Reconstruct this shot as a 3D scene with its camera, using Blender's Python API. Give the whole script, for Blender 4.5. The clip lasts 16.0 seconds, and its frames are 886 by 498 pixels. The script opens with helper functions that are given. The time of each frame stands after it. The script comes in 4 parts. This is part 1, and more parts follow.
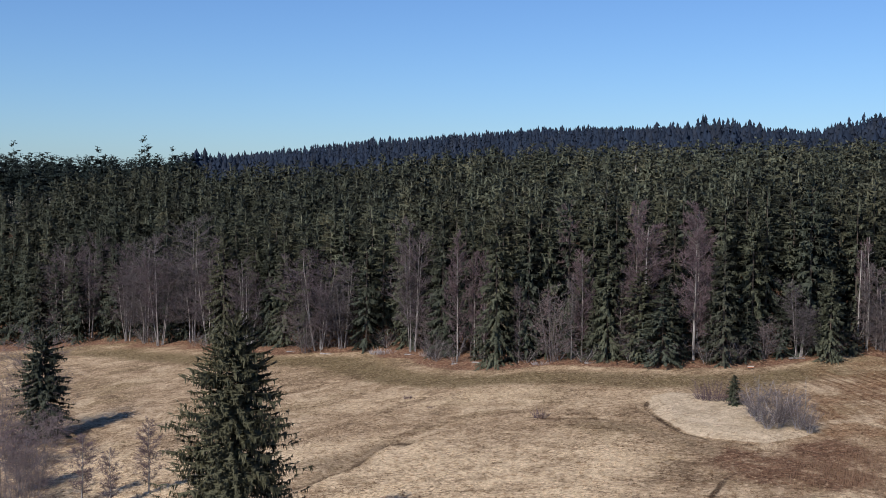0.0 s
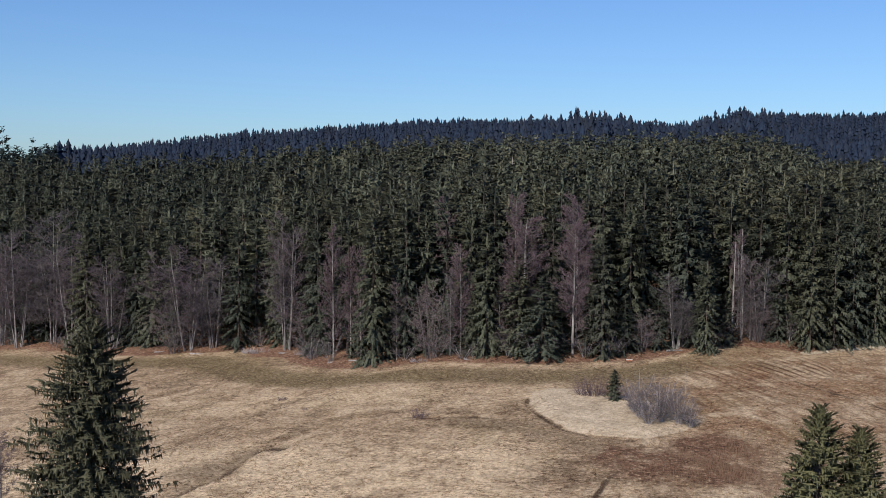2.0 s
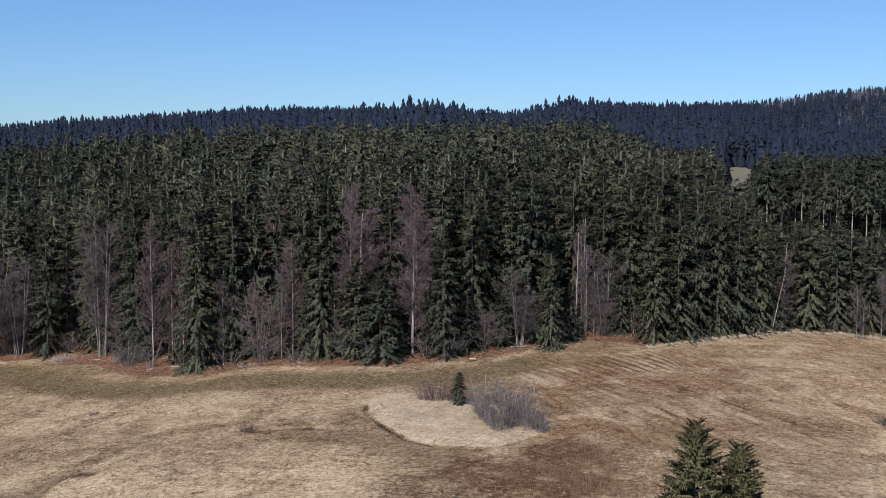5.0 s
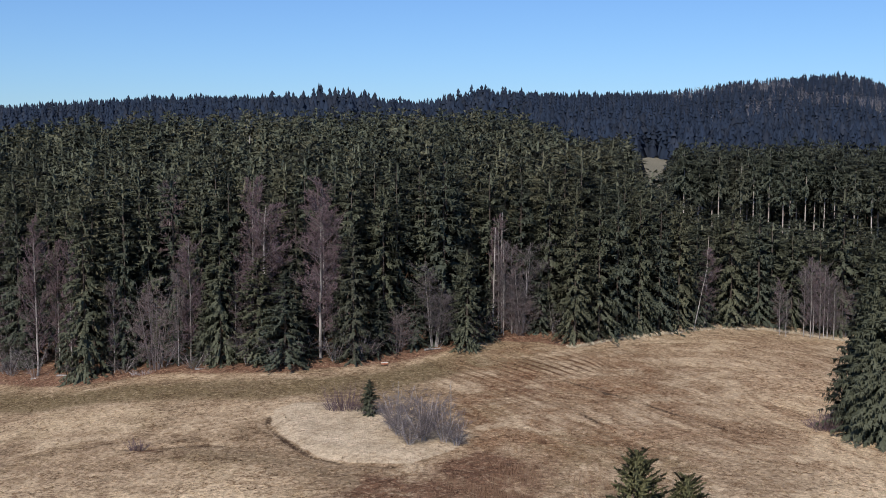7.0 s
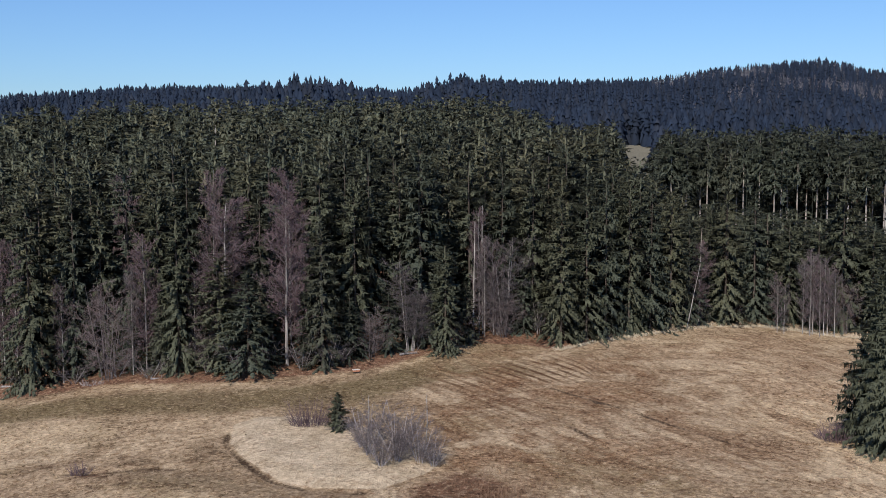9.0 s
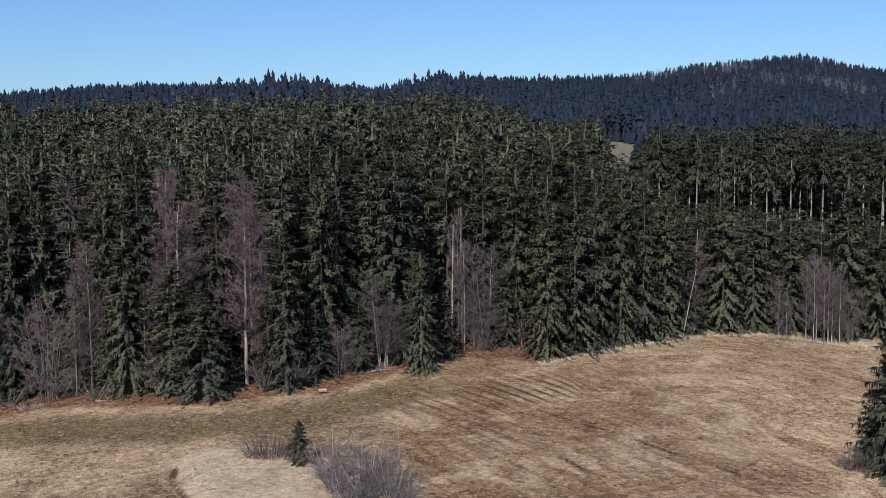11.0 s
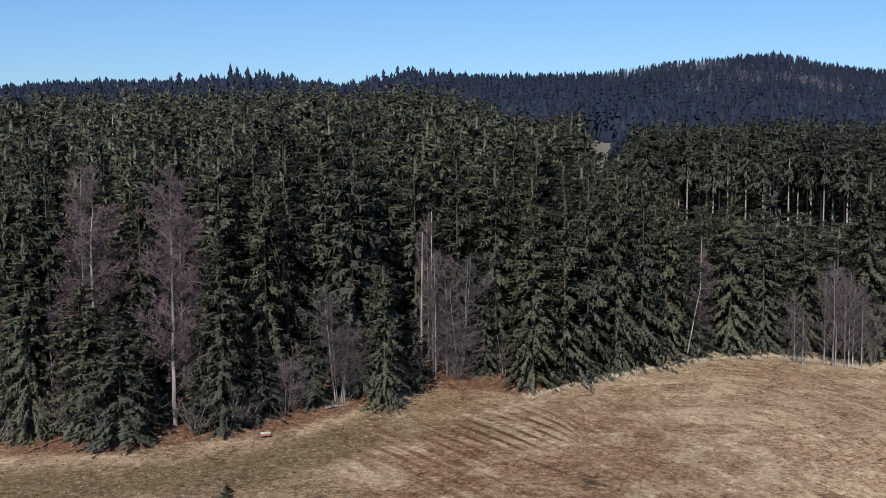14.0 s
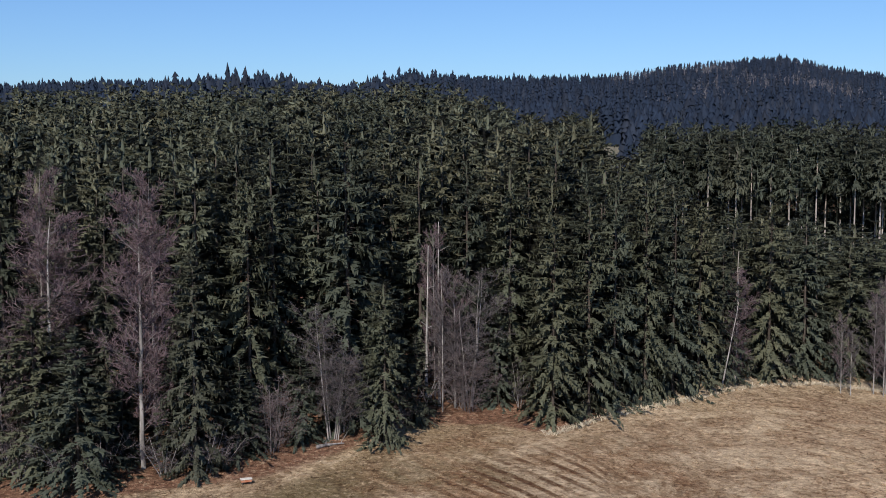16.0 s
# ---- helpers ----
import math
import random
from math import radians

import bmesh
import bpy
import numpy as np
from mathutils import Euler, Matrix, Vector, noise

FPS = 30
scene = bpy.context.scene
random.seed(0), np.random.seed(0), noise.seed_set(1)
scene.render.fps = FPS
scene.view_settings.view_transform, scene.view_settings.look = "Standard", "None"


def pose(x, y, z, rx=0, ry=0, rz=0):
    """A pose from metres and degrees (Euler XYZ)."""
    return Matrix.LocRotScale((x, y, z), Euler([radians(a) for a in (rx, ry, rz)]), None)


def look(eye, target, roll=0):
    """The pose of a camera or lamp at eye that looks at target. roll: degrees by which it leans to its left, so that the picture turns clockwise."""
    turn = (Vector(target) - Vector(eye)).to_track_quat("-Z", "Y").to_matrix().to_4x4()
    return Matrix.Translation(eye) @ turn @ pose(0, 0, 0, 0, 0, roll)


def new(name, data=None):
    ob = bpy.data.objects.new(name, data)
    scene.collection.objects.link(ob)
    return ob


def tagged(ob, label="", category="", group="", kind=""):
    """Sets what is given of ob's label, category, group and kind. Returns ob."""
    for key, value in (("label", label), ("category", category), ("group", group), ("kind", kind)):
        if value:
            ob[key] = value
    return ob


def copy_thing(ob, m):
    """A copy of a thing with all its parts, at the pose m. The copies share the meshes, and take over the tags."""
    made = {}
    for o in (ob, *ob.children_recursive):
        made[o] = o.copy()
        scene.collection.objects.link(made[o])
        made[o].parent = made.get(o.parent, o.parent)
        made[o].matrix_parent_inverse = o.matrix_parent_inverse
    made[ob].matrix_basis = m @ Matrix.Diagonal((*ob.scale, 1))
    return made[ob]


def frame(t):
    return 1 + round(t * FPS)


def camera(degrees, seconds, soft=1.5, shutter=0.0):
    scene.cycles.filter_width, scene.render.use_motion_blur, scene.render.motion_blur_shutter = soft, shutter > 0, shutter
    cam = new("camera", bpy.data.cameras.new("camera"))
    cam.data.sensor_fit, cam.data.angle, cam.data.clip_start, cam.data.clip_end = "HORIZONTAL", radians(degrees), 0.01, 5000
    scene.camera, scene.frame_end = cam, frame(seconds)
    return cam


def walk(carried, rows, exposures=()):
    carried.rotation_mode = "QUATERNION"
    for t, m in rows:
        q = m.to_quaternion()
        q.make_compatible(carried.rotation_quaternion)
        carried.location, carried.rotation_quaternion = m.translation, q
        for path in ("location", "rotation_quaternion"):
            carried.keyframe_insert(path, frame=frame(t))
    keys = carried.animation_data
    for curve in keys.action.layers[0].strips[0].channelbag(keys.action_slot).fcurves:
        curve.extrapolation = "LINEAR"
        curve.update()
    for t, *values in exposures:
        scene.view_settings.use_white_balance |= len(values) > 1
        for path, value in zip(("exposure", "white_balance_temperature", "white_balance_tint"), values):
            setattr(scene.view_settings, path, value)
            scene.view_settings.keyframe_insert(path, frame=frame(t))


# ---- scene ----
# ---- camera ----
cam = camera(43.1, 16.0, soft=0.95)
# seconds, place, yaw, pitch, roll
PATH = (
    (0.0, 3.67, -26.83, 27.53, 19.84, -3.24, -0.66),
    (0.5, 3.32, -25.85, 27.56, 18.18, -3.34, -0.64),
    (1.0, 2.98, -24.83, 27.59, 16.98, -3.40, -0.64),
    (1.5, 2.65, -23.65, 27.62, 15.26, -3.47, -0.58),
    (2.0, 2.24, -22.32, 27.66, 13.50, -3.58, -0.53),
    (2.5, 1.84, -20.85, 27.70, 11.70, -3.69, -0.49),
    (3.0, 1.46, -19.31, 27.74, 10.01, -3.76, -0.43),
    (3.5, 1.06, -17.67, 27.76, 8.38, -3.82, -0.40),
    (4.0, 0.74, -15.88, 27.77, 7.19, -3.91, -0.34),
    (4.5, 0.46, -13.96, 27.78, 6.43, -4.00, -0.31),
    (5.0, 0.24, -11.89, 27.79, 4.99, -4.11, -0.30),
    (5.5, 0.09, -9.72, 27.82, 3.63, -4.22, -0.29),
    (6.0, -0.01, -7.45, 27.87, 2.40, -4.32, -0.28),
    (6.5, -0.05, -5.08, 27.92, 1.36, -4.44, -0.27),
    (7.0, -0.05, -2.59, 27.96, 0.54, -4.58, -0.23),
    (7.5, 0.00, 0.00, 28.00, -0.00, -4.73, -0.16),
    (8.0, 0.09, 2.70, 28.02, -0.21, -4.91, -0.02),
    (8.5, 0.27, 5.48, 28.01, -0.36, -5.03, 0.10),
    (9.0, 0.49, 8.35, 27.99, -0.48, -5.13, 0.22),
    (9.5, 0.68, 11.30, 27.96, -0.65, -5.19, 0.30),
    (10.0, 0.85, 14.32, 27.92, -0.86, -5.22, 0.37),
    (10.5, 1.01, 17.42, 27.88, -1.15, -5.23, 0.42),
    (11.0, 1.17, 20.57, 27.83, -1.52, -5.24, 0.49),
    (11.5, 1.34, 23.77, 27.77, -1.98, -5.25, 0.55),
    (12.0, 1.54, 27.02, 27.68, -2.56, -5.29, 0.61),
    (12.5, 1.70, 30.36, 27.59, -2.69, -5.30, 0.60),
    (13.0, 1.85, 33.72, 27.47, -2.74, -5.32, 0.61),
    (13.5, 1.93, 37.07, 27.36, -2.82, -5.31, 0.54),
    (14.0, 1.96, 40.41, 27.31, -3.05, -5.28, 0.44),
    (14.5, 1.98, 43.82, 27.29, -3.13, -5.19, 0.33),
    (15.0, 2.00, 47.20, 27.25, -3.16, -5.21, 0.25),
    (15.5, 1.97, 50.68, 27.22, -3.09, -5.17, 0.22),
    (16.0, 1.91, 54.00, 27.15, -3.02, -5.11, 0.16),
)
walk(cam, [(t, pose(x, y, z, 90 + pitch, roll, yaw)) for t, x, y, z, yaw, pitch, roll in PATH],
     [(0.0, 0.0, 6500, 12), (16.0, 0.0, 6500, 12)])

# ---- world, sun ----
SUN_EL, SUN_AZ = 42.0, -162.0        # degrees; azimuth clockwise from +y, the sun stands behind the flight and to its left
world = bpy.data.worlds.new("world")
scene.world = world
world.use_nodes = True
wn = world.node_tree.nodes
sky = wn.new("ShaderNodeTexSky")
sky.sky_type, sky.sun_disc = "NISHITA", False
sky.sun_elevation, sky.sun_rotation = radians(SUN_EL), radians(SUN_AZ)
sky.altitude, sky.air_density, sky.dust_density, sky.ozone_density = 0, 1.0, 0.3, 3.0
wn["Background"].inputs["Strength"].default_value = 0.090
clear_air = wn.new("ShaderNodeMix")
clear_air.data_type, clear_air.blend_type = "RGBA", "MULTIPLY"
clear_air.inputs[0].default_value, clear_air.inputs[7].default_value = 1.0, (0.69, 0.950, 1.315, 1.0)
world.node_tree.links.new(sky.outputs[0], clear_air.inputs[6])
world.node_tree.links.new(clear_air.outputs[2], wn["Background"].inputs[0])
sun_way = Vector((math.sin(radians(SUN_AZ)) * math.cos(radians(SUN_EL)),
                  math.cos(radians(SUN_AZ)) * math.cos(radians(SUN_EL)), math.sin(radians(SUN_EL))))
sun = new("sun", bpy.data.lights.new("sun", "SUN"))
sun.data.energy, sun.data.angle, sun.data.color = 5.0, radians(0.53), (1.0, 0.95, 0.87)
sun.matrix_world = look(sun_way * 300, (0, 0, 0))

rng = np.random.default_rng(7)


# ---- materials ----
def nodes_of(name, rough=0.8, spec=0.3):
    mat = bpy.data.materials.new(name)
    mat.use_nodes = True
    nt = mat.node_tree
    bsdf = nt.nodes["Principled BSDF"]
    bsdf.inputs["Roughness"].default_value = rough
    bsdf.inputs["Specular IOR Level"].default_value = spec
    return mat, nt, bsdf


def put(nt, kind, **sets):
    n = nt.nodes.new("ShaderNode" + kind)
    for k, v in sets.items():
        n.inputs[k.replace("_", " ")].default_value = v
    return n


def mix(nt, fac, a, b, blend="MIX"):
    n = nt.nodes.new("ShaderNodeMix")
    n.data_type, n.blend_type = "RGBA", blend
    for sock, v in ((n.inputs[0], fac), (n.inputs[6], a), (n.inputs[7], b)):
        if isinstance(v, bpy.types.NodeSocket):
            nt.links.new(v, sock)
        else:
            sock.default_value = (*v, 1) if isinstance(v, tuple) else v
    return n.outputs[2]


def maths(nt, op, a, b=0.0, c=0.0, clamp=False):
    n = nt.nodes.new("ShaderNodeMath")
    n.operation, n.use_clamp = op, clamp
    for sock, v in zip(n.inputs, (a, b, c)):
        if isinstance(v, bpy.types.NodeSocket):
            nt.links.new(v, sock)
        else:
            sock.default_value = v
    return n.outputs[0]


def noise_at(nt, vec, scale, detail=4.0, rough=0.6, distortion=0.0):
    n = put(nt, "TexNoise", Scale=scale, Detail=detail, Roughness=rough, Distortion=distortion)
    nt.links.new(vec, n.inputs["Vector"])
    return n.outputs[0]


def ramp(nt, v, lo, hi):
    n = nt.nodes.new("ShaderNodeMapRange")
    n.interpolation_type = "SMOOTHSTEP"
    n.inputs[1].default_value, n.inputs[2].default_value = lo, hi
    nt.links.new(v, n.inputs[0])
    return n.outputs[0]


def attribute(nt, name):
    n = nt.nodes.new("ShaderNodeAttribute")
    n.attribute_name = name
    return n.outputs["Fac"]


def position(nt):
    return nt.nodes.new("ShaderNodeNewGeometry").outputs["Position"]


def bump(nt, bsdf, height, strength, distance):
    n = put(nt, "Bump", Strength=strength, Distance=distance)
    nt.links.new(height, n.inputs["Height"])
    nt.links.new(n.outputs[0], bsdf.inputs["Normal"])


def foliage(name, dark, light, warm, rough=0.65, vary=1.0, soft=0.84):
    """Needles: tone varies from tree to tree, from bough to bough and over the crown; fine needles scatter light round the bough."""
    mat, nt, bsdf = nodes_of(name, rough, 0.12)
    info = nt.nodes.new("ShaderNodeObjectInfo").outputs["Random"]
    geo = nt.nodes.new("ShaderNodeNewGeometry")
    per = maths(nt, "FRACT", maths(nt, "ADD", info, attribute(nt, "tint")))
    spray = geo.outputs["Random Per Island"]
    big = noise_at(nt, geo.outputs["Position"], 0.5, 3.0)
    tone = maths(nt, "MULTIPLY_ADD", attribute(nt, "bough"), 0.32, maths(nt, "MULTIPLY_ADD", spray, 0.14, maths(nt, "MULTIPLY_ADD", big, 0.7, -0.12)), True)
    c = mix(nt, tone, dark, light)
    c = mix(nt, maths(nt, "MULTIPLY", ramp(nt, per, 0.45, 1.0), 0.75), c, mix(nt, tone, tuple(v * 0.55 for v in warm), warm))
    shade = maths(nt, "MULTIPLY_ADD", maths(nt, "FRACT", maths(nt, "MULTIPLY", per, 7.31)), 0.50 * vary, 1.0 - 0.28 * vary)
    c = mix(nt, 1.0, c, shade, "MULTIPLY")
    nt.links.new(c, bsdf.inputs["Base Color"])
    if soft:
        at = nt.nodes.new("ShaderNodeAttribute")
        at.attribute_name = "outward"
        turn = nt.nodes.new("ShaderNodeVectorTransform")
        turn.vector_type, turn.convert_from, turn.convert_to = "NORMAL", "OBJECT", "WORLD"
        nt.links.new(at.outputs["Vector"], turn.inputs[0])
        blend = nt.nodes.new("ShaderNodeMix")
        blend.data_type = "VECTOR"
        blend.inputs[0].default_value = soft
        nt.links.new(geo.outputs["Normal"], blend.inputs[4])
        nt.links.new(turn.outputs[0], blend.inputs[5])
        nt.links.new(blend.outputs[1], bsdf.inputs["Normal"])
        thin = nt.nodes.new("ShaderNodeBsdfTranslucent")
        nt.links.new(c, thin.inputs["Color"])
        nt.links.new(blend.outputs[1], thin.inputs["Normal"])
        both = nt.nodes.new("ShaderNodeMixShader")
        both.inputs[0].default_value = 0.12
        nt.links.new(bsdf.outputs[0], both.inputs[1])
        nt.links.new(thin.outputs[0], both.inputs[2])
        nt.links.new(both.outputs[0], nt.nodes["Material Output"].inputs["Surface"])
    return mat


def bark(name, a, b, scale=3.0):
    mat, nt, bsdf = nodes_of(name, 0.85, 0.2)
    geo = nt.nodes.new("ShaderNodeNewGeometry")
    m = put(nt, "Mapping", Scale=(1, 1, 0.3))
    nt.links.new(geo.outputs["Position"], m.inputs[0])
    n = noise_at(nt, m.outputs[0], scale, 5.0)
    info = nt.nodes.new("ShaderNodeObjectInfo").outputs["Random"]
    c = mix(nt, ramp(nt, n, 0.38, 0.62), a, b)
    c = mix(nt, maths(nt, "MULTIPLY", info, 0.4), c, tuple(v * 0.6 for v in a))
    nt.links.new(c, bsdf.inputs["Base Color"])
    bump(nt, bsdf, n, 0.5, 0.03)
    return mat


def twiggery(name, a, b):
    mat, nt, bsdf = nodes_of(name, 0.75, 0.25)
    geo = nt.nodes.new("ShaderNodeNewGeometry")
    info = nt.nodes.new("ShaderNodeObjectInfo").outputs["Random"]
    c = mix(nt, geo.outputs["Random Per Island"], a, b)
    c = mix(nt, maths(nt, "MULTIPLY", info, 0.4), c, tuple(v * 1.2 for v in b))
    nt.links.new(c, bsdf.inputs["Base Color"])
    return mat


MEADOW_NEEDLES = foliage("meadow_spruce_needles", (0.046, 0.047, 0.028), (0.126, 0.122, 0.073), (0.128, 0.120, 0.069), vary=0.15, soft=0.78)
BUSHY_NEEDLES = foliage("bushy_spruce_needles", (0.075, 0.077, 0.036), (0.200, 0.190, 0.096), (0.20, 0.18, 0.092), vary=0.1)
NEEDLES = foliage("spruce_needles", (0.062, 0.068, 0.048), (0.142, 0.153, 0.104), (0.169, 0.160, 0.101))
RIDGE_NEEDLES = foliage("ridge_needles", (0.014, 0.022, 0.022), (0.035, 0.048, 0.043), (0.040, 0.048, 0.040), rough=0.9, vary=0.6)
DARK_NEEDLES = foliage("dark_spruce_needles", (0.038, 0.044, 0.029), (0.125, 0.131, 0.087), (0.131, 0.131, 0.082), vary=0.15)
FIR_NEEDLES = foliage("fir_needles", (0.040, 0.046, 0.033), (0.092, 0.104, 0.076), (0.102, 0.104, 0.073))
# bluish aerial haze of the far hills is painted into this needle colour
HAZED_NEEDLES = foliage("hazed_far_needles", (0.013, 0.021, 0.040), (0.026, 0.038, 0.062), (0.036, 0.043, 0.060), rough=0.9, vary=0.8)
FAR_BARE = twiggery("far_bare_crowns", (0.095, 0.090, 0.100), (0.17, 0.162, 0.175))
SPRUCE_BARK = bark("spruce_bark", (0.055, 0.044, 0.037), (0.115, 0.095, 0.08))
STEM_BARK = bark("old_spruce_bark", (0.30, 0.265, 0.235), (0.46, 0.42, 0.38))
LIMB_BARK = bark("grey_limb_bark", (0.110, 0.095, 0.092), (0.225, 0.196, 0.192))
PALE_BARK = bark("pale_bark", (0.19, 0.172, 0.163), (0.38, 0.35, 0.333))
BIRCH_BARK = bark("birch_bark", (0.19, 0.175, 0.163), (0.42, 0.395, 0.37), 2.0)
GREY_TWIGS = twiggery("grey_twigs", (0.058, 0.049, 0.052), (0.115, 0.098, 0.100))
PURPLE_TWIGS = twiggery("purple_twigs", (0.080, 0.054, 0.059), (0.155, 0.106, 0.114))
DUSK_TWIGS = twiggery("dusky_twigs", (0.058, 0.043, 0.048), (0.116, 0.088, 0.096))
BUSH_TWIGS = twiggery("bush_twigs", (0.098, 0.070, 0.070), (0.190, 0.140, 0.138))
WILLOW_STEMS = twiggery("willow_stems", (0.24, 0.21, 0.21), (0.40, 0.365, 0.36))
WILLOW_TWIGS = twiggery("willow_twigs", (0.085, 0.066, 0.068), (0.185, 0.147, 0.150))


def ground_colour(nt, blades):
    """Dry spring meadow: straw, olive regrowth, mowing lines, leaf litter, pale sedge and rusty wet patches."""
    pos = position(nt)
    n1, n2 = noise_at(nt, pos, 0.055, 5.0, 0.6), noise_at(nt, pos, 0.32, 6.0, 0.65, 0.6)
    tall = put(nt, "Mapping", Rotation=(0, 0, radians(6)), Scale=(0.8, 0.9, 1.0))
    nt.links.new(pos, tall.inputs[0])
    n3, n4 = noise_at(nt, tall.outputs[0], 2.4, 6.0, 0.72, 0.3), noise_at(nt, tall.outputs[0], 8.0, 4.0, 0.7)
    stretch = put(nt, "Mapping", Rotation=(0, 0, radians(-70)), Scale=(0.10, 0.55, 0.4))
    nt.links.new(pos, stretch.inputs[0])
    n5 = noise_at(nt, stretch.outputs[0], 1.0, 6.0, 0.68, 0.4)
    c = mix(nt, ramp(nt, n2, 0.3, 0.72), (0.30, 0.222, 0.145), (0.53, 0.42, 0.295))
    c = mix(nt, maths(nt, "MULTIPLY", ramp(nt, n1, 0.50, 0.64), 0.6), c, (0.26, 0.205, 0.115))
    n7 = noise_at(nt, pos, 0.11, 6.0, 0.7, 1.2)
    c = mix(nt, maths(nt, "MULTIPLY", ramp(nt, n7, 0.53, 0.62), 0.7), c, (0.19, 0.14, 0.09))
    c = mix(nt, maths(nt, "MULTIPLY", ramp(nt, n7, 0.47, 0.38), 0.75), c, (0.60, 0.495, 0.36))
    c = mix(nt, maths(nt, "MULTIPLY", ramp(nt, n5, 0.52, 0.70), 0.55), c, (0.24, 0.165, 0.11))
    olive = ramp(nt, maths(nt, "ADD", attribute(nt, "olive"), maths(nt, "MULTIPLY_ADD", n2, 0.9, -0.45)), 0.3, 0.9)
    c = mix(nt, maths(nt, "MULTIPLY", olive, 0.95), c, (0.180, 0.143, 0.078))
    c = mix(nt, maths(nt, "MULTIPLY", attribute(nt, "straw"), ramp(nt, maths(nt, "ADD", n2, n1), 0.7, 1.1)), c, (0.70, 0.575, 0.41))
    # damp dark band, painted shade about the hollow, and the swaths of the mower
    damp_shade = ramp(nt, maths(nt, "ADD", attribute(nt, "damp_shade"), maths(nt, "MULTIPLY_ADD", n2, 1.0, -0.5)), 0.25, 0.85)
    c = mix(nt, maths(nt, "MULTIPLY", damp_shade, 0.6), c, (0.19, 0.145, 0.095))
    across = nt.nodes.new("ShaderNodeCombineXYZ")
    nt.links.new(maths(nt, "MULTIPLY", attribute(nt, "swath"), 0.95), across.inputs[0])
    nt.links.new(maths(nt, "MULTIPLY", attribute(nt, "along"), 0.045), across.inputs[1])
    ns = noise_at(nt, across.outputs[0], 1.0, 5.0, 0.65, 0.3)
    mown = attribute(nt, "mown")
    c = mix(nt, maths(nt, "MULTIPLY", maths(nt, "MULTIPLY", ramp(nt, ns, 0.50, 0.64), mown), 0.42), c, (0.20, 0.125, 0.075))
    c = mix(nt, maths(nt, "MULTIPLY", maths(nt, "MULTIPLY", ramp(nt, ns, 0.46, 0.34), mown), 0.6), c, (0.60, 0.475, 0.335))
    comb = maths(nt, "SINE", maths(nt, "MULTIPLY_ADD", attribute(nt, "swath"), 4.0, maths(nt, "MULTIPLY", n2, 3.0)))
    furrow = maths(nt, "MULTIPLY", maths(nt, "MULTIPLY", ramp(nt, comb, -0.1, 0.9), attribute(nt, "furrow")), ramp(nt, n2, 0.32, 0.52))
    c = mix(nt, maths(nt, "MULTIPLY", furrow, 0.75, 0, True), c, (0.16, 0.095, 0.056))
    # mowing lines
    wav = nt.nodes.new("ShaderNodeTexWave")
    wav.wave_type, wav.bands_direction = "BANDS", "X"
    for k, v in (("Scale", 0.145), ("Distortion", 9.0), ("Detail", 4.0), ("Detail Scale", 0.5)):
        wav.inputs[k].default_value = v
    turn = put(nt, "Mapping", Rotation=(0, 0, radians(-20)))
    nt.links.new(pos, turn.inputs[0])
    nt.links.new(turn.outputs[0], wav.inputs["Vector"])
    lines = maths(nt, "MULTIPLY", ramp(nt, wav.outputs["Fac"], 0.45, 0.85), ramp(nt, n2, 0.36, 0.58))
    lines = maths(nt, "MULTIPLY", lines, attribute(nt, "mown"))
    c = mix(nt, maths(nt, "MULTIPLY", lines, 0.35), c, (0.19, 0.115, 0.07))
    c = mix(nt, maths(nt, "MULTIPLY", maths(nt, "MULTIPLY", attribute(nt, "mown"), ramp(nt, n7, 0.42, 0.62)), 0.55), c, (0.34, 0.20, 0.115))
    # rusty wet sedge
    rust = ramp(nt, maths(nt, "ADD", attribute(nt, "rust"), maths(nt, "ADD", maths(nt, "MULTIPLY_ADD", n2, 1.6, -0.8), maths(nt, "MULTIPLY_ADD", n7, 1.8, -0.9))), 0.3, 0.95)
    c = mix(nt, maths(nt, "MULTIPLY", rust, 0.95), c, mix(nt, n3, (0.085, 0.045, 0.030), (0.24, 0.135, 0.085)))
    # pale sedge
    pale = ramp(nt, maths(nt, "ADD", attribute(nt, "pale"), maths(nt, "MULTIPLY_ADD", n2, 0.7, -0.35)), 0.38, 0.62)
    c = mix(nt, pale, c, mix(nt, ramp(nt, n2, 0.3, 0.7), (0.45, 0.37, 0.265), (0.64, 0.535, 0.40)))
    # leaf litter of the forest edge
    litter = ramp(nt, maths(nt, "ADD", attribute(nt, "litter"), maths(nt, "MULTIPLY_ADD", n2, 0.8, -0.4)), 0.3, 0.75)
    c = mix(nt, litter, c, mix(nt, n3, (0.115, 0.060, 0.042), (0.30, 0.172, 0.118)))
    # bare wet soil in ruts and banks, and painted shade along the hollow
    c = mix(nt, ramp(nt, maths(nt, "ADD", attribute(nt, "soil_shade"), maths(nt, "MULTIPLY_ADD", n3, 0.7, -0.35)), 0.3, 0.7), c, (0.075, 0.05, 0.032))
    tuft = put(nt, "Mapping", Rotation=(0, 0, radians(12)), Scale=(0.75, 0.9, 1.0))
    nt.links.new(pos, tuft.inputs[0])
    n6 = noise_at(nt, tuft.outputs[0], 1.7, 8.0, 0.75, 0.5)
    c = mix(nt, maths(nt, "MULTIPLY", ramp(nt, n6, 0.54, 0.68), 0.55), c, (0.17, 0.12, 0.08))
    c = mix(nt, maths(nt, "MULTIPLY", ramp(nt, n6, 0.47, 0.33), 0.5), c, (0.62, 0.51, 0.375))
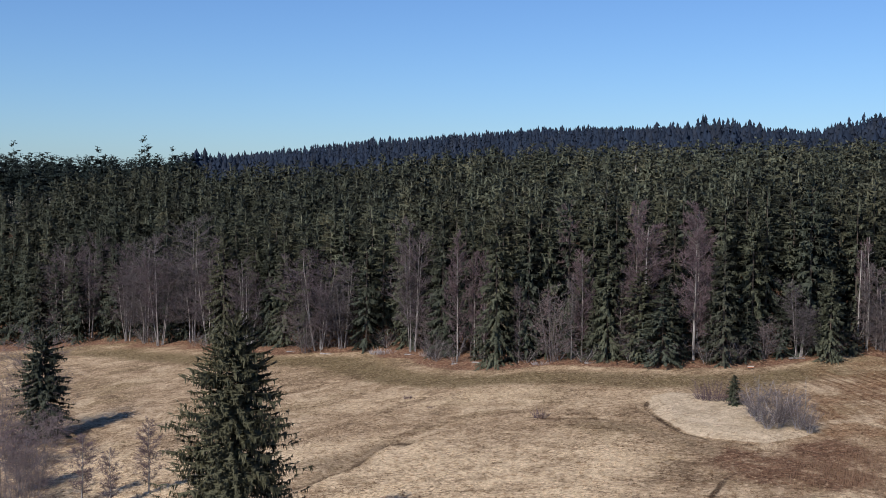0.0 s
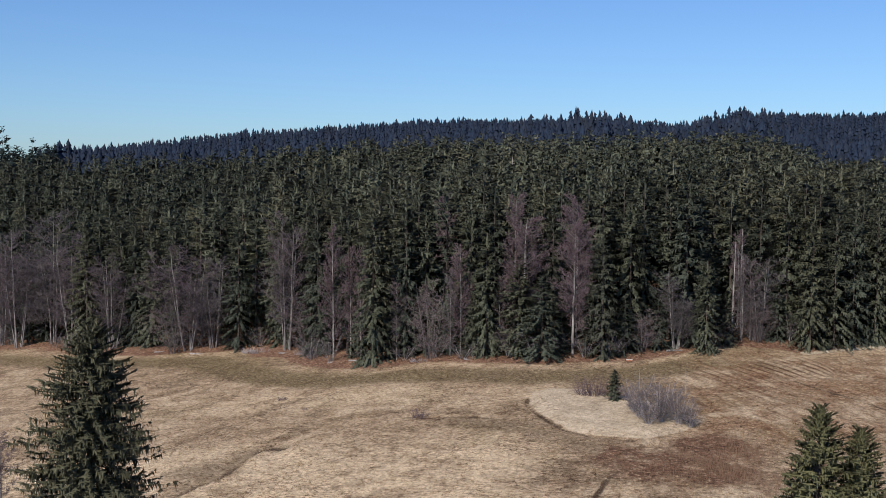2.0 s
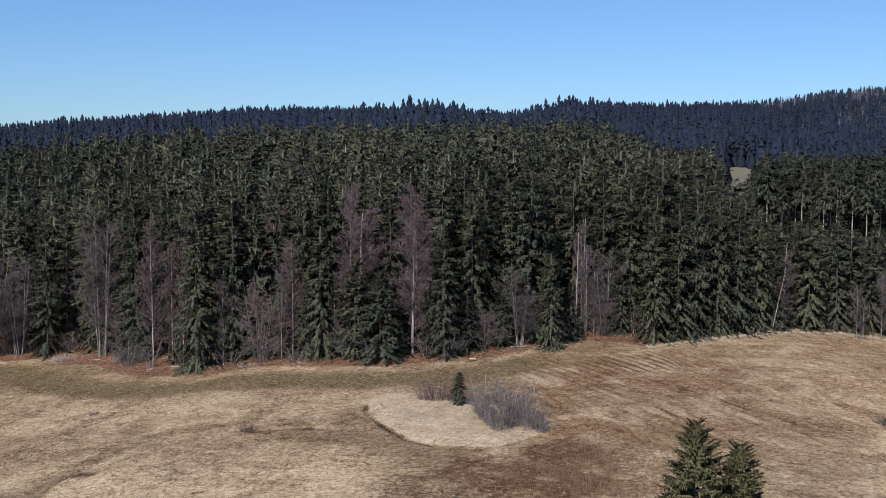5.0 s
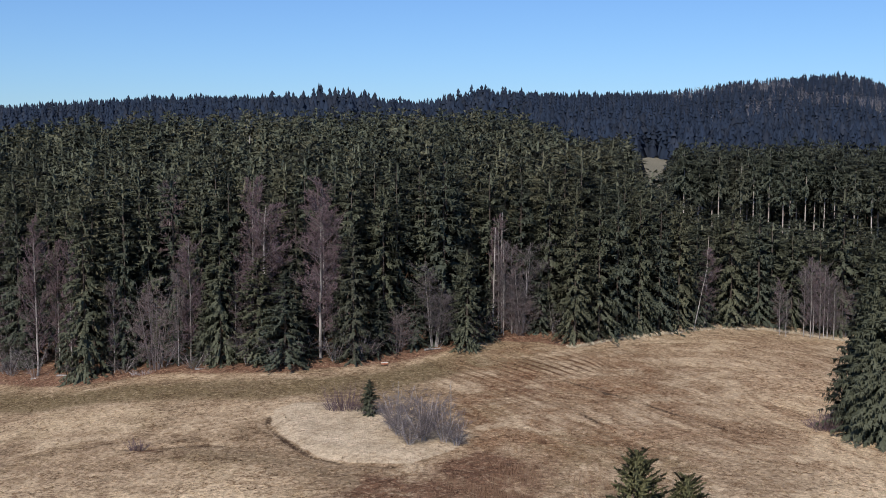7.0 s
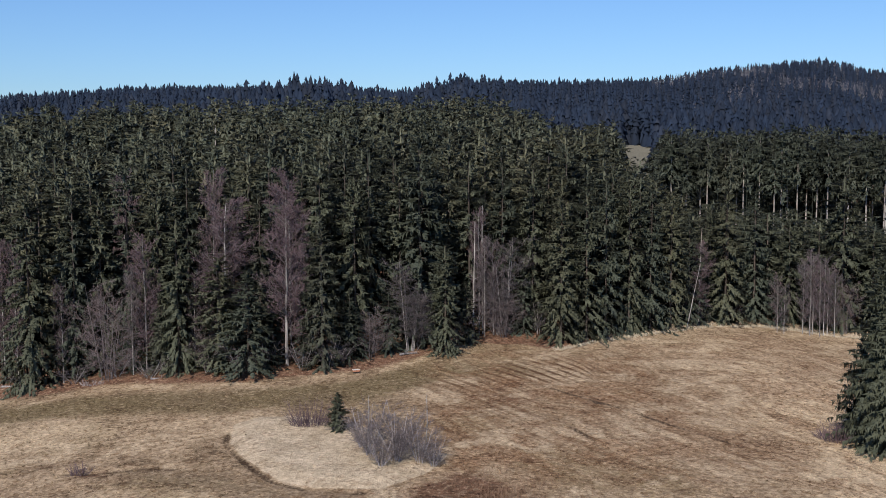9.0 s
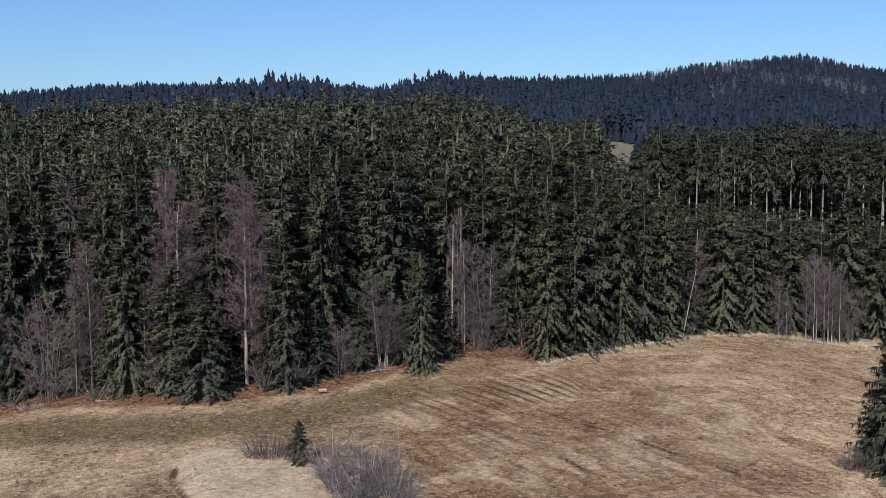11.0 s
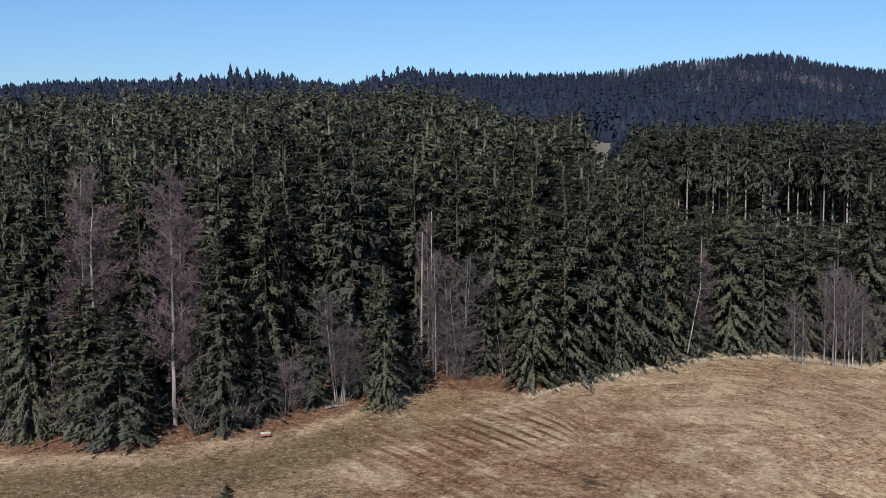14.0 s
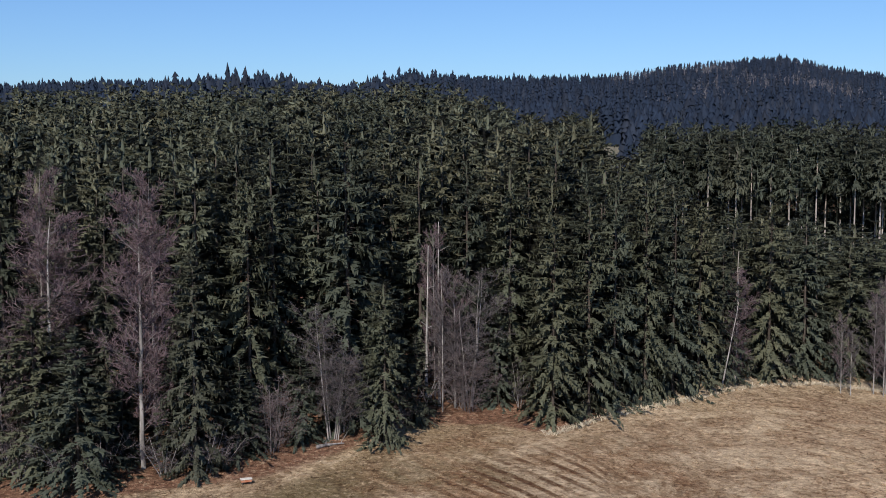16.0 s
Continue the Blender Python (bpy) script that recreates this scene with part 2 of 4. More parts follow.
    n8 = noise_at(nt, tuft.outputs[0], 3.4, 5.0, 0.7, 0.5)
    crumbs = maths(nt, "MULTIPLY", ramp(nt, n8, 0.53, 0.62), maths(nt, "MULTIPLY_ADD", ramp(nt, n7, 0.40, 0.60), 0.6, 0.3))
    keep = maths(nt, "MULTIPLY_ADD", pale, -0.45, 1.0)
    c = mix(nt, maths(nt, "MULTIPLY", crumbs, keep), c, (0.13, 0.085, 0.055))
    c = mix(nt, maths(nt, "MULTIPLY", maths(nt, "MULTIPLY", ramp(nt, n8, 0.46, 0.36), 0.4), keep), c, (0.70, 0.575, 0.42))
    rows = maths(nt, "MULTIPLY", ramp(nt, ns, 0.50, 0.60), mown)
    broken = maths(nt, "MULTIPLY", maths(nt, "MULTIPLY", ramp(nt, n7, 0.34, 0.52), ramp(nt, n3, 0.36, 0.52)), keep)
    c = mix(nt, maths(nt, "MULTIPLY", maths(nt, "MULTIPLY", rows, broken), 0.45), c, (0.56, 0.43, 0.34), "MULTIPLY")
    c = mix(nt, maths(nt, "MULTIPLY", maths(nt, "MULTIPLY", furrow, ramp(nt, n3, 0.36, 0.56)), 0.7, 0, True), c, (0.50, 0.39, 0.31), "MULTIPLY")
    flake = noise_at(nt, tall.outputs[0], 1.7, 8.0, 0.76, 0.4)
    c = mix(nt, maths(nt, "MULTIPLY", maths(nt, "MULTIPLY", ramp(nt, flake, 0.535, 0.585), keep), 0.8), c, (0.56, 0.47, 0.40), "MULTIPLY")
    vein_at = put(nt, "Mapping", Rotation=(0, 0, radians(25)), Scale=(0.16, 0.30, 0.3))
    nt.links.new(pos, vein_at.inputs[0])
    vein = maths(nt, "ABSOLUTE", maths(nt, "SUBTRACT", noise_at(nt, vein_at.outputs[0], 1.0, 6.0, 0.6, 0.8), 0.5))
    vein = maths(nt, "MULTIPLY", maths(nt, "MULTIPLY", ramp(nt, vein, 0.022, 0.006), ramp(nt, n7, 0.44, 0.56)), maths(nt, "MULTIPLY", ramp(nt, n3, 0.36, 0.5), keep))
    c = mix(nt, maths(nt, "MULTIPLY", vein, 0.8), c, (0.36, 0.29, 0.24), "MULTIPLY")
    fine = ramp(nt, maths(nt, "MULTIPLY_ADD", n4, 0.25, maths(nt, "MULTIPLY", n3, 0.75)), 0.36, 0.66)
    c = mix(nt, maths(nt, "MULTIPLY_ADD", pale, -0.3, 1.0), c, mix(nt, fine, (0.62, 0.57, 0.51), (1.23, 1.15, 1.055)), "MULTIPLY")
    # distant pasture
    c = mix(nt, ramp(nt, attribute(nt, "olive"), 1.15, 1.3), c, mix(nt, n1, (0.15, 0.14, 0.105), (0.20, 0.185, 0.145)))
    return c, n3, n4


def ground_material(name, blades=False):
    mat, nt, bsdf = nodes_of(name, 0.9, 0.15)
    c, n3, n4 = ground_colour(nt, blades)
    if blades:
        geo = nt.nodes.new("ShaderNodeNewGeometry")
        c = mix(nt, 1.0, c, mix(nt, geo.outputs["Random Per Island"], (0.60, 0.60, 0.60), (0.85, 0.85, 0.85)), "MULTIPLY")
    else:
        bump(nt, bsdf, maths(nt, "ADD", n3, maths(nt, "MULTIPLY", n4, 0.3)), 1.0, 0.3)
    nt.links.new(c, bsdf.inputs["Base Color"])
    return mat


GROUND = ground_material("meadow_ground")
GRASS = ground_material("dry_grass", True)


# ---- mesh helpers ----
def mesh_of(name, verts, faces, mat, attrs=None, smooth=False):
    """A mesh from arrays of vertices and of faces with one number of corners."""
    me = bpy.data.meshes.new(name)
    verts, faces = np.asarray(verts, np.float32), np.asarray(faces, np.int32)
    me.vertices.add(len(verts))
    me.vertices.foreach_set("co", verts.ravel())
    me.loops.add(faces.size)
    me.loops.foreach_set("vertex_index", faces.ravel())
    me.polygons.add(len(faces))
    me.polygons.foreach_set("loop_start", np.arange(len(faces), dtype=np.int32) * faces.shape[1])
    if smooth:
        me.polygons.foreach_set("use_smooth", np.ones(len(faces), bool))
    me.update(calc_edges=True)
    for key, values in (attrs or {}).items():
        values = np.asarray(values, np.float32)
        if values.ndim == 2:
            me.attributes.new(key, "FLOAT_VECTOR", "POINT").data.foreach_set("vector", values.ravel())
        else:
            me.attributes.new(key, "FLOAT", "POINT").data.foreach_set("value", values)
    me.materials.append(mat)
    return me


def part(name, me, parent, label=""):
    ob = new(name, me)
    ob.parent = parent
    return tagged(ob, label)


def unit(v):
    return v / np.maximum(np.linalg.norm(v, axis=-1, keepdims=True), 1e-9)


def tubes(p0, p1, r0, r1, sides=3):
    """Tapered prisms between pairs of points: vertices and quads."""
    p0, p1 = np.asarray(p0, float), np.asarray(p1, float)
    n = len(p0)
    d = unit(p1 - p0)
    ref = np.where(np.abs(d[:, 2:3]) > 0.9, np.array([[1.0, 0, 0]]), np.array([[0, 0, 1.0]]))
    u = unit(np.cross(d, ref))
    w = np.cross(d, u)
    a = np.arange(sides) * 2 * np.pi / sides
    ring = u[:, None] * np.cos(a)[None, :, None] + w[:, None] * np.sin(a)[None, :, None]
    v = np.concatenate([p0[:, None] + ring * np.asarray(r0).reshape(-1, 1, 1), p1[:, None] + ring * np.asarray(r1).reshape(-1, 1, 1)], 1)
    k = np.arange(sides)
    quad = np.stack([k, (k + 1) % sides, (k + 1) % sides + sides, k + sides], 1)
    f = quad[None] + (np.arange(n) * 2 * sides)[:, None, None]
    return v.reshape(-1, 3), f.reshape(-1, 4)


def pole_mesh(name, points, radii, mat, sides=8):
    """One bent, tapered stem through the points."""
    points = np.asarray(points, float)
    a = np.arange(sides) * 2 * np.pi / sides
    ring = np.stack([np.cos(a), np.sin(a), a * 0], 1)
    v = (points[:, None] + ring[None] * np.asarray(radii).reshape(-1, 1, 1)).reshape(-1, 3)
    k = np.arange(sides)
    f = np.concatenate([np.stack([k, (k + 1) % sides, (k + 1) % sides + sides, k + sides], 1) + i * sides for i in range(len(points) - 1)])
    return mesh_of(name, v, f, mat, smooth=True)


# ---- the lie of the land ----
EDGE = ((-420, 235), (-300, 222), (-188, 193), (-156, 194), (-106, 171), (-80, 167), (-59, 148), (-48, 141), (-39, 142), (-21.4, 138),
        (-12.8, 139.5), (-2.3, 146.5), (5.4, 154), (13.3, 156), (16.1, 152), (24.9, 159), (40.5, 171), (47.9, 175), (60.7, 174),
        (75, 166), (95, 158), (150, 150), (420, 140))
RIDGE = ((-70, 0.55, 470), (-36, 0.6, 470), (-34, 0.8, 480), (-32.5, 1.4, 760), (-29, 1.8, 800), (-24, 2.3, 900), (-17.5, 2.75, 900), (-15, 3.0, 900), (-9, 3.12, 880), (-6.4, 3.2, 880),
         (-1.7, 2.74, 860), (1.9, 3.24, 950), (10.2, 3.2, 1050), (14, 3.75, 1150), (18.7, 3.95, 1250), (19.8, 3.8, 1250), (21.4, 3.36, 1250), (24, 3.0, 1250), (32, 2.8, 1250), (70, 2.2, 1250))
ISLAND = ((-19.8, 119.5), (-17.5, 121.8), (-13, 121), (-8, 118), (-3, 114), (1.6, 107.5), (0, 103.5), (-4, 99.8), (-9.5, 100.6), (-13.2, 103.4), (-16.5, 108.5), (-19.2, 114))
DITCH = ((-20.2, 120.5), (-19.6, 114), (-16.8, 108), (-13.6, 103), (-9.9, 100.1), (-5.5, 99.2))
BROOK = ((-33.5, 108.4), (-30, 107.6), (-26, 108.2), (-23, 107.3))
RUT = ((20.5, 143), (19.6, 138), (18.6, 133), (18.8, 128), (16.5, 122))
DRAINS = (((13.4, 130.3), (20.8, 121.7), (24.0, 117.8), (29.6, 111.5)), ((12.6, 118.8), (15.6, 111.2)), ((-8.2, 76), (-7.6, 79.8), (-7.0, 85.2), (-6.1, 88.0)))
HOLLOW = ((-51, 80), (-48.2, 87), (-49.0, 92.6), (-48.5, 97.5), (-45.2, 96.6))
DAMP = ((-26, 106.8), (-19.8, 103.7), (-13.5, 99.8), (-8.1, 94.0))
# the wood climbs a low swell: azimuth, distance of its foot, height of its back
SWELL = ((-60, 330, 20), (-46, 285, 22), (-38, 250, 21.5), (-30, 200, 18), (-23.5, 172, 17), (-17, 150, 15.5), (-10, 142, 10.5), (-6, 142, 8.5), (-1, 148, 7.5), (2.5, 154, 7.5),
         (4, 156, 5.5), (5.2, 158, 3.5), (6.5, 158, 0.3), (8.4, 160, 2.0), (9.4, 160, 2.0), (11, 170, 0), (60, 170, 0))


def wobble(x, y, s, seed=0.0):
    """Smooth, cheap unevenness between -1 and 1."""
    return (np.sin(x / s + 1.3 * np.sin(y / (1.7 * s) + seed)) * np.cos(y / (1.1 * s) + 1.1 * np.sin(x / (1.3 * s) + 2 * seed))
            + 0.5 * np.sin(2.3 * x / s + y / s + seed) * np.cos(1.9 * y / s - 0.7 * x / s)) / 1.5


def from_line(x, y, line):
    """Distance to a polyline."""
    best = np.full(np.shape(x), 1e9)
    for (ax, ay), (bx, by) in zip(line[:-1], line[1:]):
        t = np.clip(((x - ax) * (bx - ax) + (y - ay) * (by - ay)) / ((bx - ax) ** 2 + (by - ay) ** 2), 0, 1)
        best = np.minimum(best, np.hypot(x - ax - t * (bx - ax), y - ay - t * (by - ay)))
    return best


def inside(x, y, ring):
    odd = np.zeros(np.shape(x), bool)
    for (ax, ay), (bx, by) in zip(ring, ring[1:] + ring[:1]):
        cut = (ay > y) != (by > y)
        odd ^= cut & (x < (bx - ax) * (y - ay) / ((by - ay) if by != ay else 1e-9) + ax)
    return odd


def into_wood(x, y):
    """Metres behind the forest's edge; negative on the meadow."""
    ex, ey = np.array(EDGE).T
    return from_line(x, y, EDGE) * np.where(y > np.interp(x, ex, ey), 1, -1)


def smooth01(v):
    v = np.clip(v, 0, 1)
    return v * v * (3 - 2 * v)


def land(x, y):
    """Height of the ground."""
    x, y = np.asarray(x, float), np.asarray(y, float)
    xc = np.clip(x, -60, 60)
    near = 1.57 + 0.0102 * np.clip(x, -250, 60) + 0.0578 * (np.clip(y, 0, 200) - 130) - 12.3 * (xc / 100) ** 2 + 0.10 * np.clip(x + 60, -190, 0)
    r, az = np.hypot(x, y), np.degrees(np.arctan2(x, y))
    sa, sr, sh = np.array(SWELL).T
    s0 = np.interp(az, sa, sr)
    near = near + np.interp(az, sa, sh) * smooth01((r - s0) / (np.maximum(325, s0 + 70) - s0)) * (np.abs(az) < 90)
    ra, re, rd = np.array(RIDGE).T
    dist = np.interp(az, ra, rd)
    crest = 28 + dist * np.tan(np.radians(np.interp(az, ra, re))) - 16
    foot = np.interp(az, (-40, -26, -10), (330, 290, 210))
    s = np.clip((r - foot) / (dist - foot), 0, 1)
    ahead = smooth01((95 - np.abs(az)) / 30)
    hill = np.where(r < dist, s ** 1.15 * (1 - 0.15 * np.sin(s * np.pi * 2)), np.maximum(1 - (r - dist) / 1800, 0)) * ahead
    z = near + (crest - near) * hill
    z = z + 0.10 * wobble(x, y, 5.0) + 0.16 * wobble(x, y, 14.0, 2.0) + np.clip((r - 220) / 300, 0, 1) * 2.0 * wobble(x, y, 60.0, 1.0)
    d = from_line(x, y, DITCH)
    z = z - 0.3 * smooth01((120 - y) / 4) * np.exp(-(d / 0.55) ** 2) * (0.8 + 0.3 * wobble(x, y, 1.3)) - 0.25 * np.exp(-(from_line(x, y, BROOK) / 0.4) ** 2)
    z = z + np.where(inside(x, y, ISLAND), 0.35 * smooth01(from_line(x, y, ISLAND + ISLAND[:1]) / 2.0), 0)
    z = z - 0.7 * np.exp(-(from_line(x, y, HOLLOW) / 1.5) ** 2) + 0.5 * np.exp(-(from_line(x - 2.2, y + 0.6, HOLLOW) / 2.0) ** 2) - 0.12 * np.exp(-(from_line(x, y, RUT) / 0.5) ** 2)
    w = into_wood(x, y)
    return z + 0.35 * np.exp(-((w - 1.5) / 2.5) ** 2) * (0.6 + 0.6 * wobble(x, y, 4.0, 5.0))


def stains(x, y):
    """Where each kind of growth and the hollow's painted shade lie, as values for the ground's material."""
    w = into_wood(x, y)
    far_off = np.hypot(x, y) > 400
    litter = np.where(far_off, 0, 1) * smooth01((w + 4.6 + 2.2 * wobble(x, y, 6.0)) / 4.0) * np.where((x > 22) & (w < 7), 0.45, 1.0)
    island = np.where(inside(x, y, ISLAND), 1, -1) * from_line(x, y, ISLAND + ISLAND[:1])
    pale = np.clip(0.5 + island / 1.2, 0, 1)
    pale = np.maximum(pale, smooth01(1 - np.abs(w + 0.6 + 0.5 * wobble(x, y, 3.0)) / 1.7) * (x > 20))
    rust = 1.05 * np.exp(-((x + 3.5 + 0.25 * (y - 91)) / 6.0) ** 2 - ((y - 91) / 8.0) ** 2) + 0.7 * np.exp(-((x - 6) / 5.0) ** 2 - ((y - 90) / 8.0) ** 2) + 1.2 * np.exp(-((x - 2.5) / 3.0) ** 2 - ((y - 98.5) / 3.5) ** 2) + 0.5 * np.exp(-((x - 4) / 3.0) ** 2 - ((y - 101) / 3.5) ** 2)
    rust = rust + 0.5 * np.exp(-((x - 7) / 9.0) ** 2 - ((y - 126) / 5.0) ** 2) + 0.45 * np.exp(-((x + 95) / 16) ** 2 - ((y - 85) / 18.0) ** 2)
    mown = smooth01((x + 4) / 8) * smooth01((y - 96) / 10) * smooth01((-w - 3) / 6) * (1 - 0.35 * smooth01((x - 18) / 12))
    olive = 0.4 * smooth01((x - 24) / 8) * smooth01((y - 146) / 8) + 1.05 * smooth01(1 - np.abs(w + 10) / 9) * smooth01((6 - x) / 10) + 0.7 * np.exp(-((x - 8) / 9.0) ** 2 - ((y - 138) / 5.0) ** 2)
    olive = olive + 0.55 * np.exp(-((x - 14) / 16.0) ** 2 - ((y - 106) / 7.0) ** 2) + 0.4 * np.exp(-((x + 22) / 9.0) ** 2 - ((y - 110) / 5.0) ** 2)
    olive = np.minimum(olive, 1.1) + 1.5 * far_off
    straw = smooth01((x - 25) / 14) * np.where(far_off, 0, 1) * (1 - 0.55 * smooth01((y - 136) / 14)) + smooth01((106 - y) / 16) * smooth01((-10 - x) / 10) + 0.7 * np.exp(-((x + 50) / 22.0) ** 2 - ((y - 121) / 5.0) ** 2)
    turn_r, turn_a = np.hypot(x - 33, (y - 128) * 0.8) + 1.6 * wobble(x, y, 7.0, 2.0), np.arctan2(x - 33, y - 128)
    bend = smooth01((x - 17) / 9) * smooth01((y - 126) / 12)
    swath = (0.83 * x + 0.56 * y - 90) * (1 - bend) + (turn_r - 4) * bend
    along = (0.56 * x - 0.83 * y) * (1 - bend) + 14 * turn_a * bend
    furrow = 1.3 * np.exp(-((0.83 * x + 0.56 * y - 88.0) / 7.5) ** 4 - ((0.56 * x - 0.83 * y + 107.0) / 5.5) ** 4)
    furrow = furrow + 0.9 * np.exp(-((x - 2.5) / 4.5) ** 2 - ((y - 131) / 3.5) ** 2) + 0.6 * np.exp(-((x - 8) / 4.5) ** 2 - ((y - 121) / 5.0) ** 2)
    damp_shade = 0.75 * np.exp(-(from_line(x, y, DAMP) / 3.2) ** 2) + 0.55 * np.exp(-((x + 11) / 2.5) ** 2 - ((y - 127) / 6.0) ** 2) + 0.5 * np.exp(-((x + 3) / 3) ** 2 - ((y - 128) / 8.0) ** 2)
    damp_shade = damp_shade + 0.6 * np.exp(-((x + 25) / 12) ** 2 - ((y - 130) / 7.0) ** 2)
    # first two terms: shade of the hollow's slope, put in as dark colour
    damp_shade = damp_shade + 0.95 * np.exp(-(from_line(x, y, HOLLOW) / 2.4) ** 2) + 0.9 * np.exp(-((x + 53.5) / 3.5) ** 2 - ((y - 89) / 4.0) ** 2) + 0.6 * np.exp(-((x - 24) / 5.0) ** 2 - ((y - 147) / 3.5) ** 2)
    rust = rust + 0.5 * np.exp(-((x + 31) / 4.0) ** 2 - ((y - 107.5) / 1.8) ** 2)
    soil_shade = 0.95 * smooth01((119.5 - y) / 4) * np.exp(-(from_line(x, y, DITCH) / 0.45) ** 2) * (0.75 + 0.4 * wobble(x, y, 1.7, 6.0)) + 0.7 * np.exp(-(from_line(x, y, BROOK) / 0.5) ** 2)
    for drain in DRAINS:
        soil_shade = soil_shade + 1.0 * np.exp(-(from_line(x, y, drain) / 0.42) ** 2) * (0.75 + 0.4 * wobble(x, y, 2.1, 3.0))
    # the HOLLOW term paints the dark line of its shaded side
    soil_shade = soil_shade + 1.0 * np.exp(-(from_line(x, y, HOLLOW) / 1.0) ** 2) * (0.8 + 0.25 * wobble(x, y, 1.6, 4.0)) + 0.3 * np.exp(-(from_line(x, y, RUT) / 0.6) ** 2)
    return {"litter": litter, "pale": pale, "rust": rust, "mown": mown, "straw": straw, "olive": olive, "soil_shade": soil_shade, "damp_shade": damp_shade, "swath": swath, "along": along, "furrow": furrow}


def steps(*spans):
    """Grid lines: (from, to, spacing) in order."""
    out = [np.arange(a, b, s) for a, b, s in spans]
    return np.concatenate(out + [[spans[-1][1]]])


gx = steps((-3400, -900, 250), (-900, -300, 40), (-300, -120, 9), (-120, -42, 1.6), (-42, -22, 0.8), (-22, 32, 0.42), (32, 64, 1.0), (64, 80, 1.6), (80, 300, 10), (300, 900, 40), (900, 3400.1, 250))
gy = steps((-3000, -300, 300), (-300, 20, 20), (20, 74, 2.5), (74, 98, 0.9), (98, 133, 0.45), (133, 180, 1.3), (180, 300, 8), (300, 1400, 30), (1400, 3600.1, 200))
GX, GY = np.meshgrid(gx, gy)
GXf, GYf = GX.ravel(), GY.ravel()
cols, rows_n = len(gx), len(gy)
ii = (np.arange(rows_n - 1)[:, None] * cols + np.arange(cols - 1)[None]).ravel()
ground = new("ground", mesh_of("ground", np.stack([GXf, GYf, land(GXf, GYf)], 1), np.stack([ii, ii + 1, ii + cols + 1, ii + cols], 1), GROUND, stains(GXf, GYf), True))
tagged(ground, "dry straw-coloured spring meadow rising into wooded hills", "meadow", kind="structure")


# ---- trees: shapes ----
def spruce_crown(seed, height, radius, clear, whorls, per, twigs, size, droop=0.35, shape=0.8, ragged=0.25, fill=0.12, curtain=0.65, broad=1.0, lift=0.0, hook=0.22):
    """Sprays of needles along drooping boughs, many of them hanging as curtains; returns vertices, faces, bough segments, the tone of the boughs and the way that their needles face."""
    g = np.random.default_rng(seed)
    z = np.repeat(clear + (height - clear) * (1 - (1 - (np.arange(whorls) + 0.5) / whorls) ** 1.0), per)
    z = z + g.normal(0, 0.8 * (height - clear) / whorls, len(z))
    z = np.clip(z, clear, height * 0.995)
    n = len(z)
    up = (z - clear) / (height - clear)
    a = g.uniform(0, 2 * np.pi, n)
    lobes = 1 + 0.12 * np.sin(a * 2 + seed) + 0.10 * np.sin(a * 3 + seed * 2.0)
    length = radius * np.clip(1.03 - up, 0.03, 1) ** shape * (1 + ragged * g.normal(0, 1, n)).clip(0.45, 1.5) * lobes
    length = length * np.where(up < 0.1, 0.78 + 2.2 * up, 1.0)
    rise = np.interp(up, (0, 0.4, 0.75, 0.93, 1.0), (-0.2, -0.05, 0.10, 0.3, 0.9)) + lift + g.normal(0, 0.12, n)
    sag = droop * (1.1 - up) * g.uniform(0.6, 1.3, n)
    s = np.sort(g.uniform(fill, 1.0, (n, twigs)), 1)
    out = np.stack([np.cos(a), np.sin(a), a * 0], 1)
    side = np.stack([-np.sin(a), np.cos(a), a * 0], 1)

    def along(sv):
        h = z[:, None] + length[:, None] * (rise[:, None] * sv - sag[:, None] * sv ** 1.6 + hook * sag[:, None] * sv ** 5)
        p = out[:, None] * (length[:, None] * sv)[..., None]
        p[..., 2] = h
        return p
    s = s ** 0.8
    p = along(s)
    m = n * twigs
    p = p.reshape(m, 3)
    sv, uv = s.ravel(), np.repeat(up, twigs)
    o, q = np.repeat(out, twigs, 0), np.repeat(side, twigs, 0)
    hang = g.uniform(0, 1, m) < curtain * np.clip(1.15 - uv, 0, 1)
    lat = g.choice([-1.0, 1.0], m) * g.uniform(0.15, 1.0, m)
    fan = o * g.uniform(0.3, 1.0, m)[:, None] + q * lat[:, None]
    fan[:, 2] += -g.uniform(0.0, 0.7, m) * (1.1 - uv) + 0.5 * uv
    drop = o * g.normal(0.18, 0.2, m)[:, None] + q * g.normal(0, 0.22, m)[:, None]
    drop[:, 2] -= 1.0
    d = unit(np.where(hang[:, None], drop, fan))
    ln = size * np.where(hang, g.uniform(0.5, 1.35, m) * (0.55 + 1.5 * sv * (1.1 - sv)), g.uniform(0.4, 1.0, m)) * np.clip(0.35 + 1.1 * np.repeat(length, twigs) / radius, 0.35, 1.0)
    face = o * (0.75 + 0.25 * sv)[:, None] + q * (np.where(hang, g.normal(0, 0.35, m), 0.55 * lat))[:, None] + g.normal(0, 0.12, (m, 3))
    face[:, 2] += np.where(hang, 0.50, 0.70) + 0.25 * uv
    face = unit(face)
    across = unit(np.cross(d, face + g.normal(0, 0.3, (m, 3))))
    wd = ln * g.uniform(0.10, 0.17, m) * broad
    tip = p + d * ln[:, None]
    v = np.stack([p + across * wd[:, None], tip, p - across * wd[:, None]], 1).reshape(-1, 3)
    f = np.arange(m * 3).reshape(-1, 3)
    extra = {"bough": np.repeat(g.uniform(0, 1, n), twigs * 3), "outward": np.repeat(face, 3, 0)}
    # the young, close-set whorls under the leader
    at, sides = len(v), 6
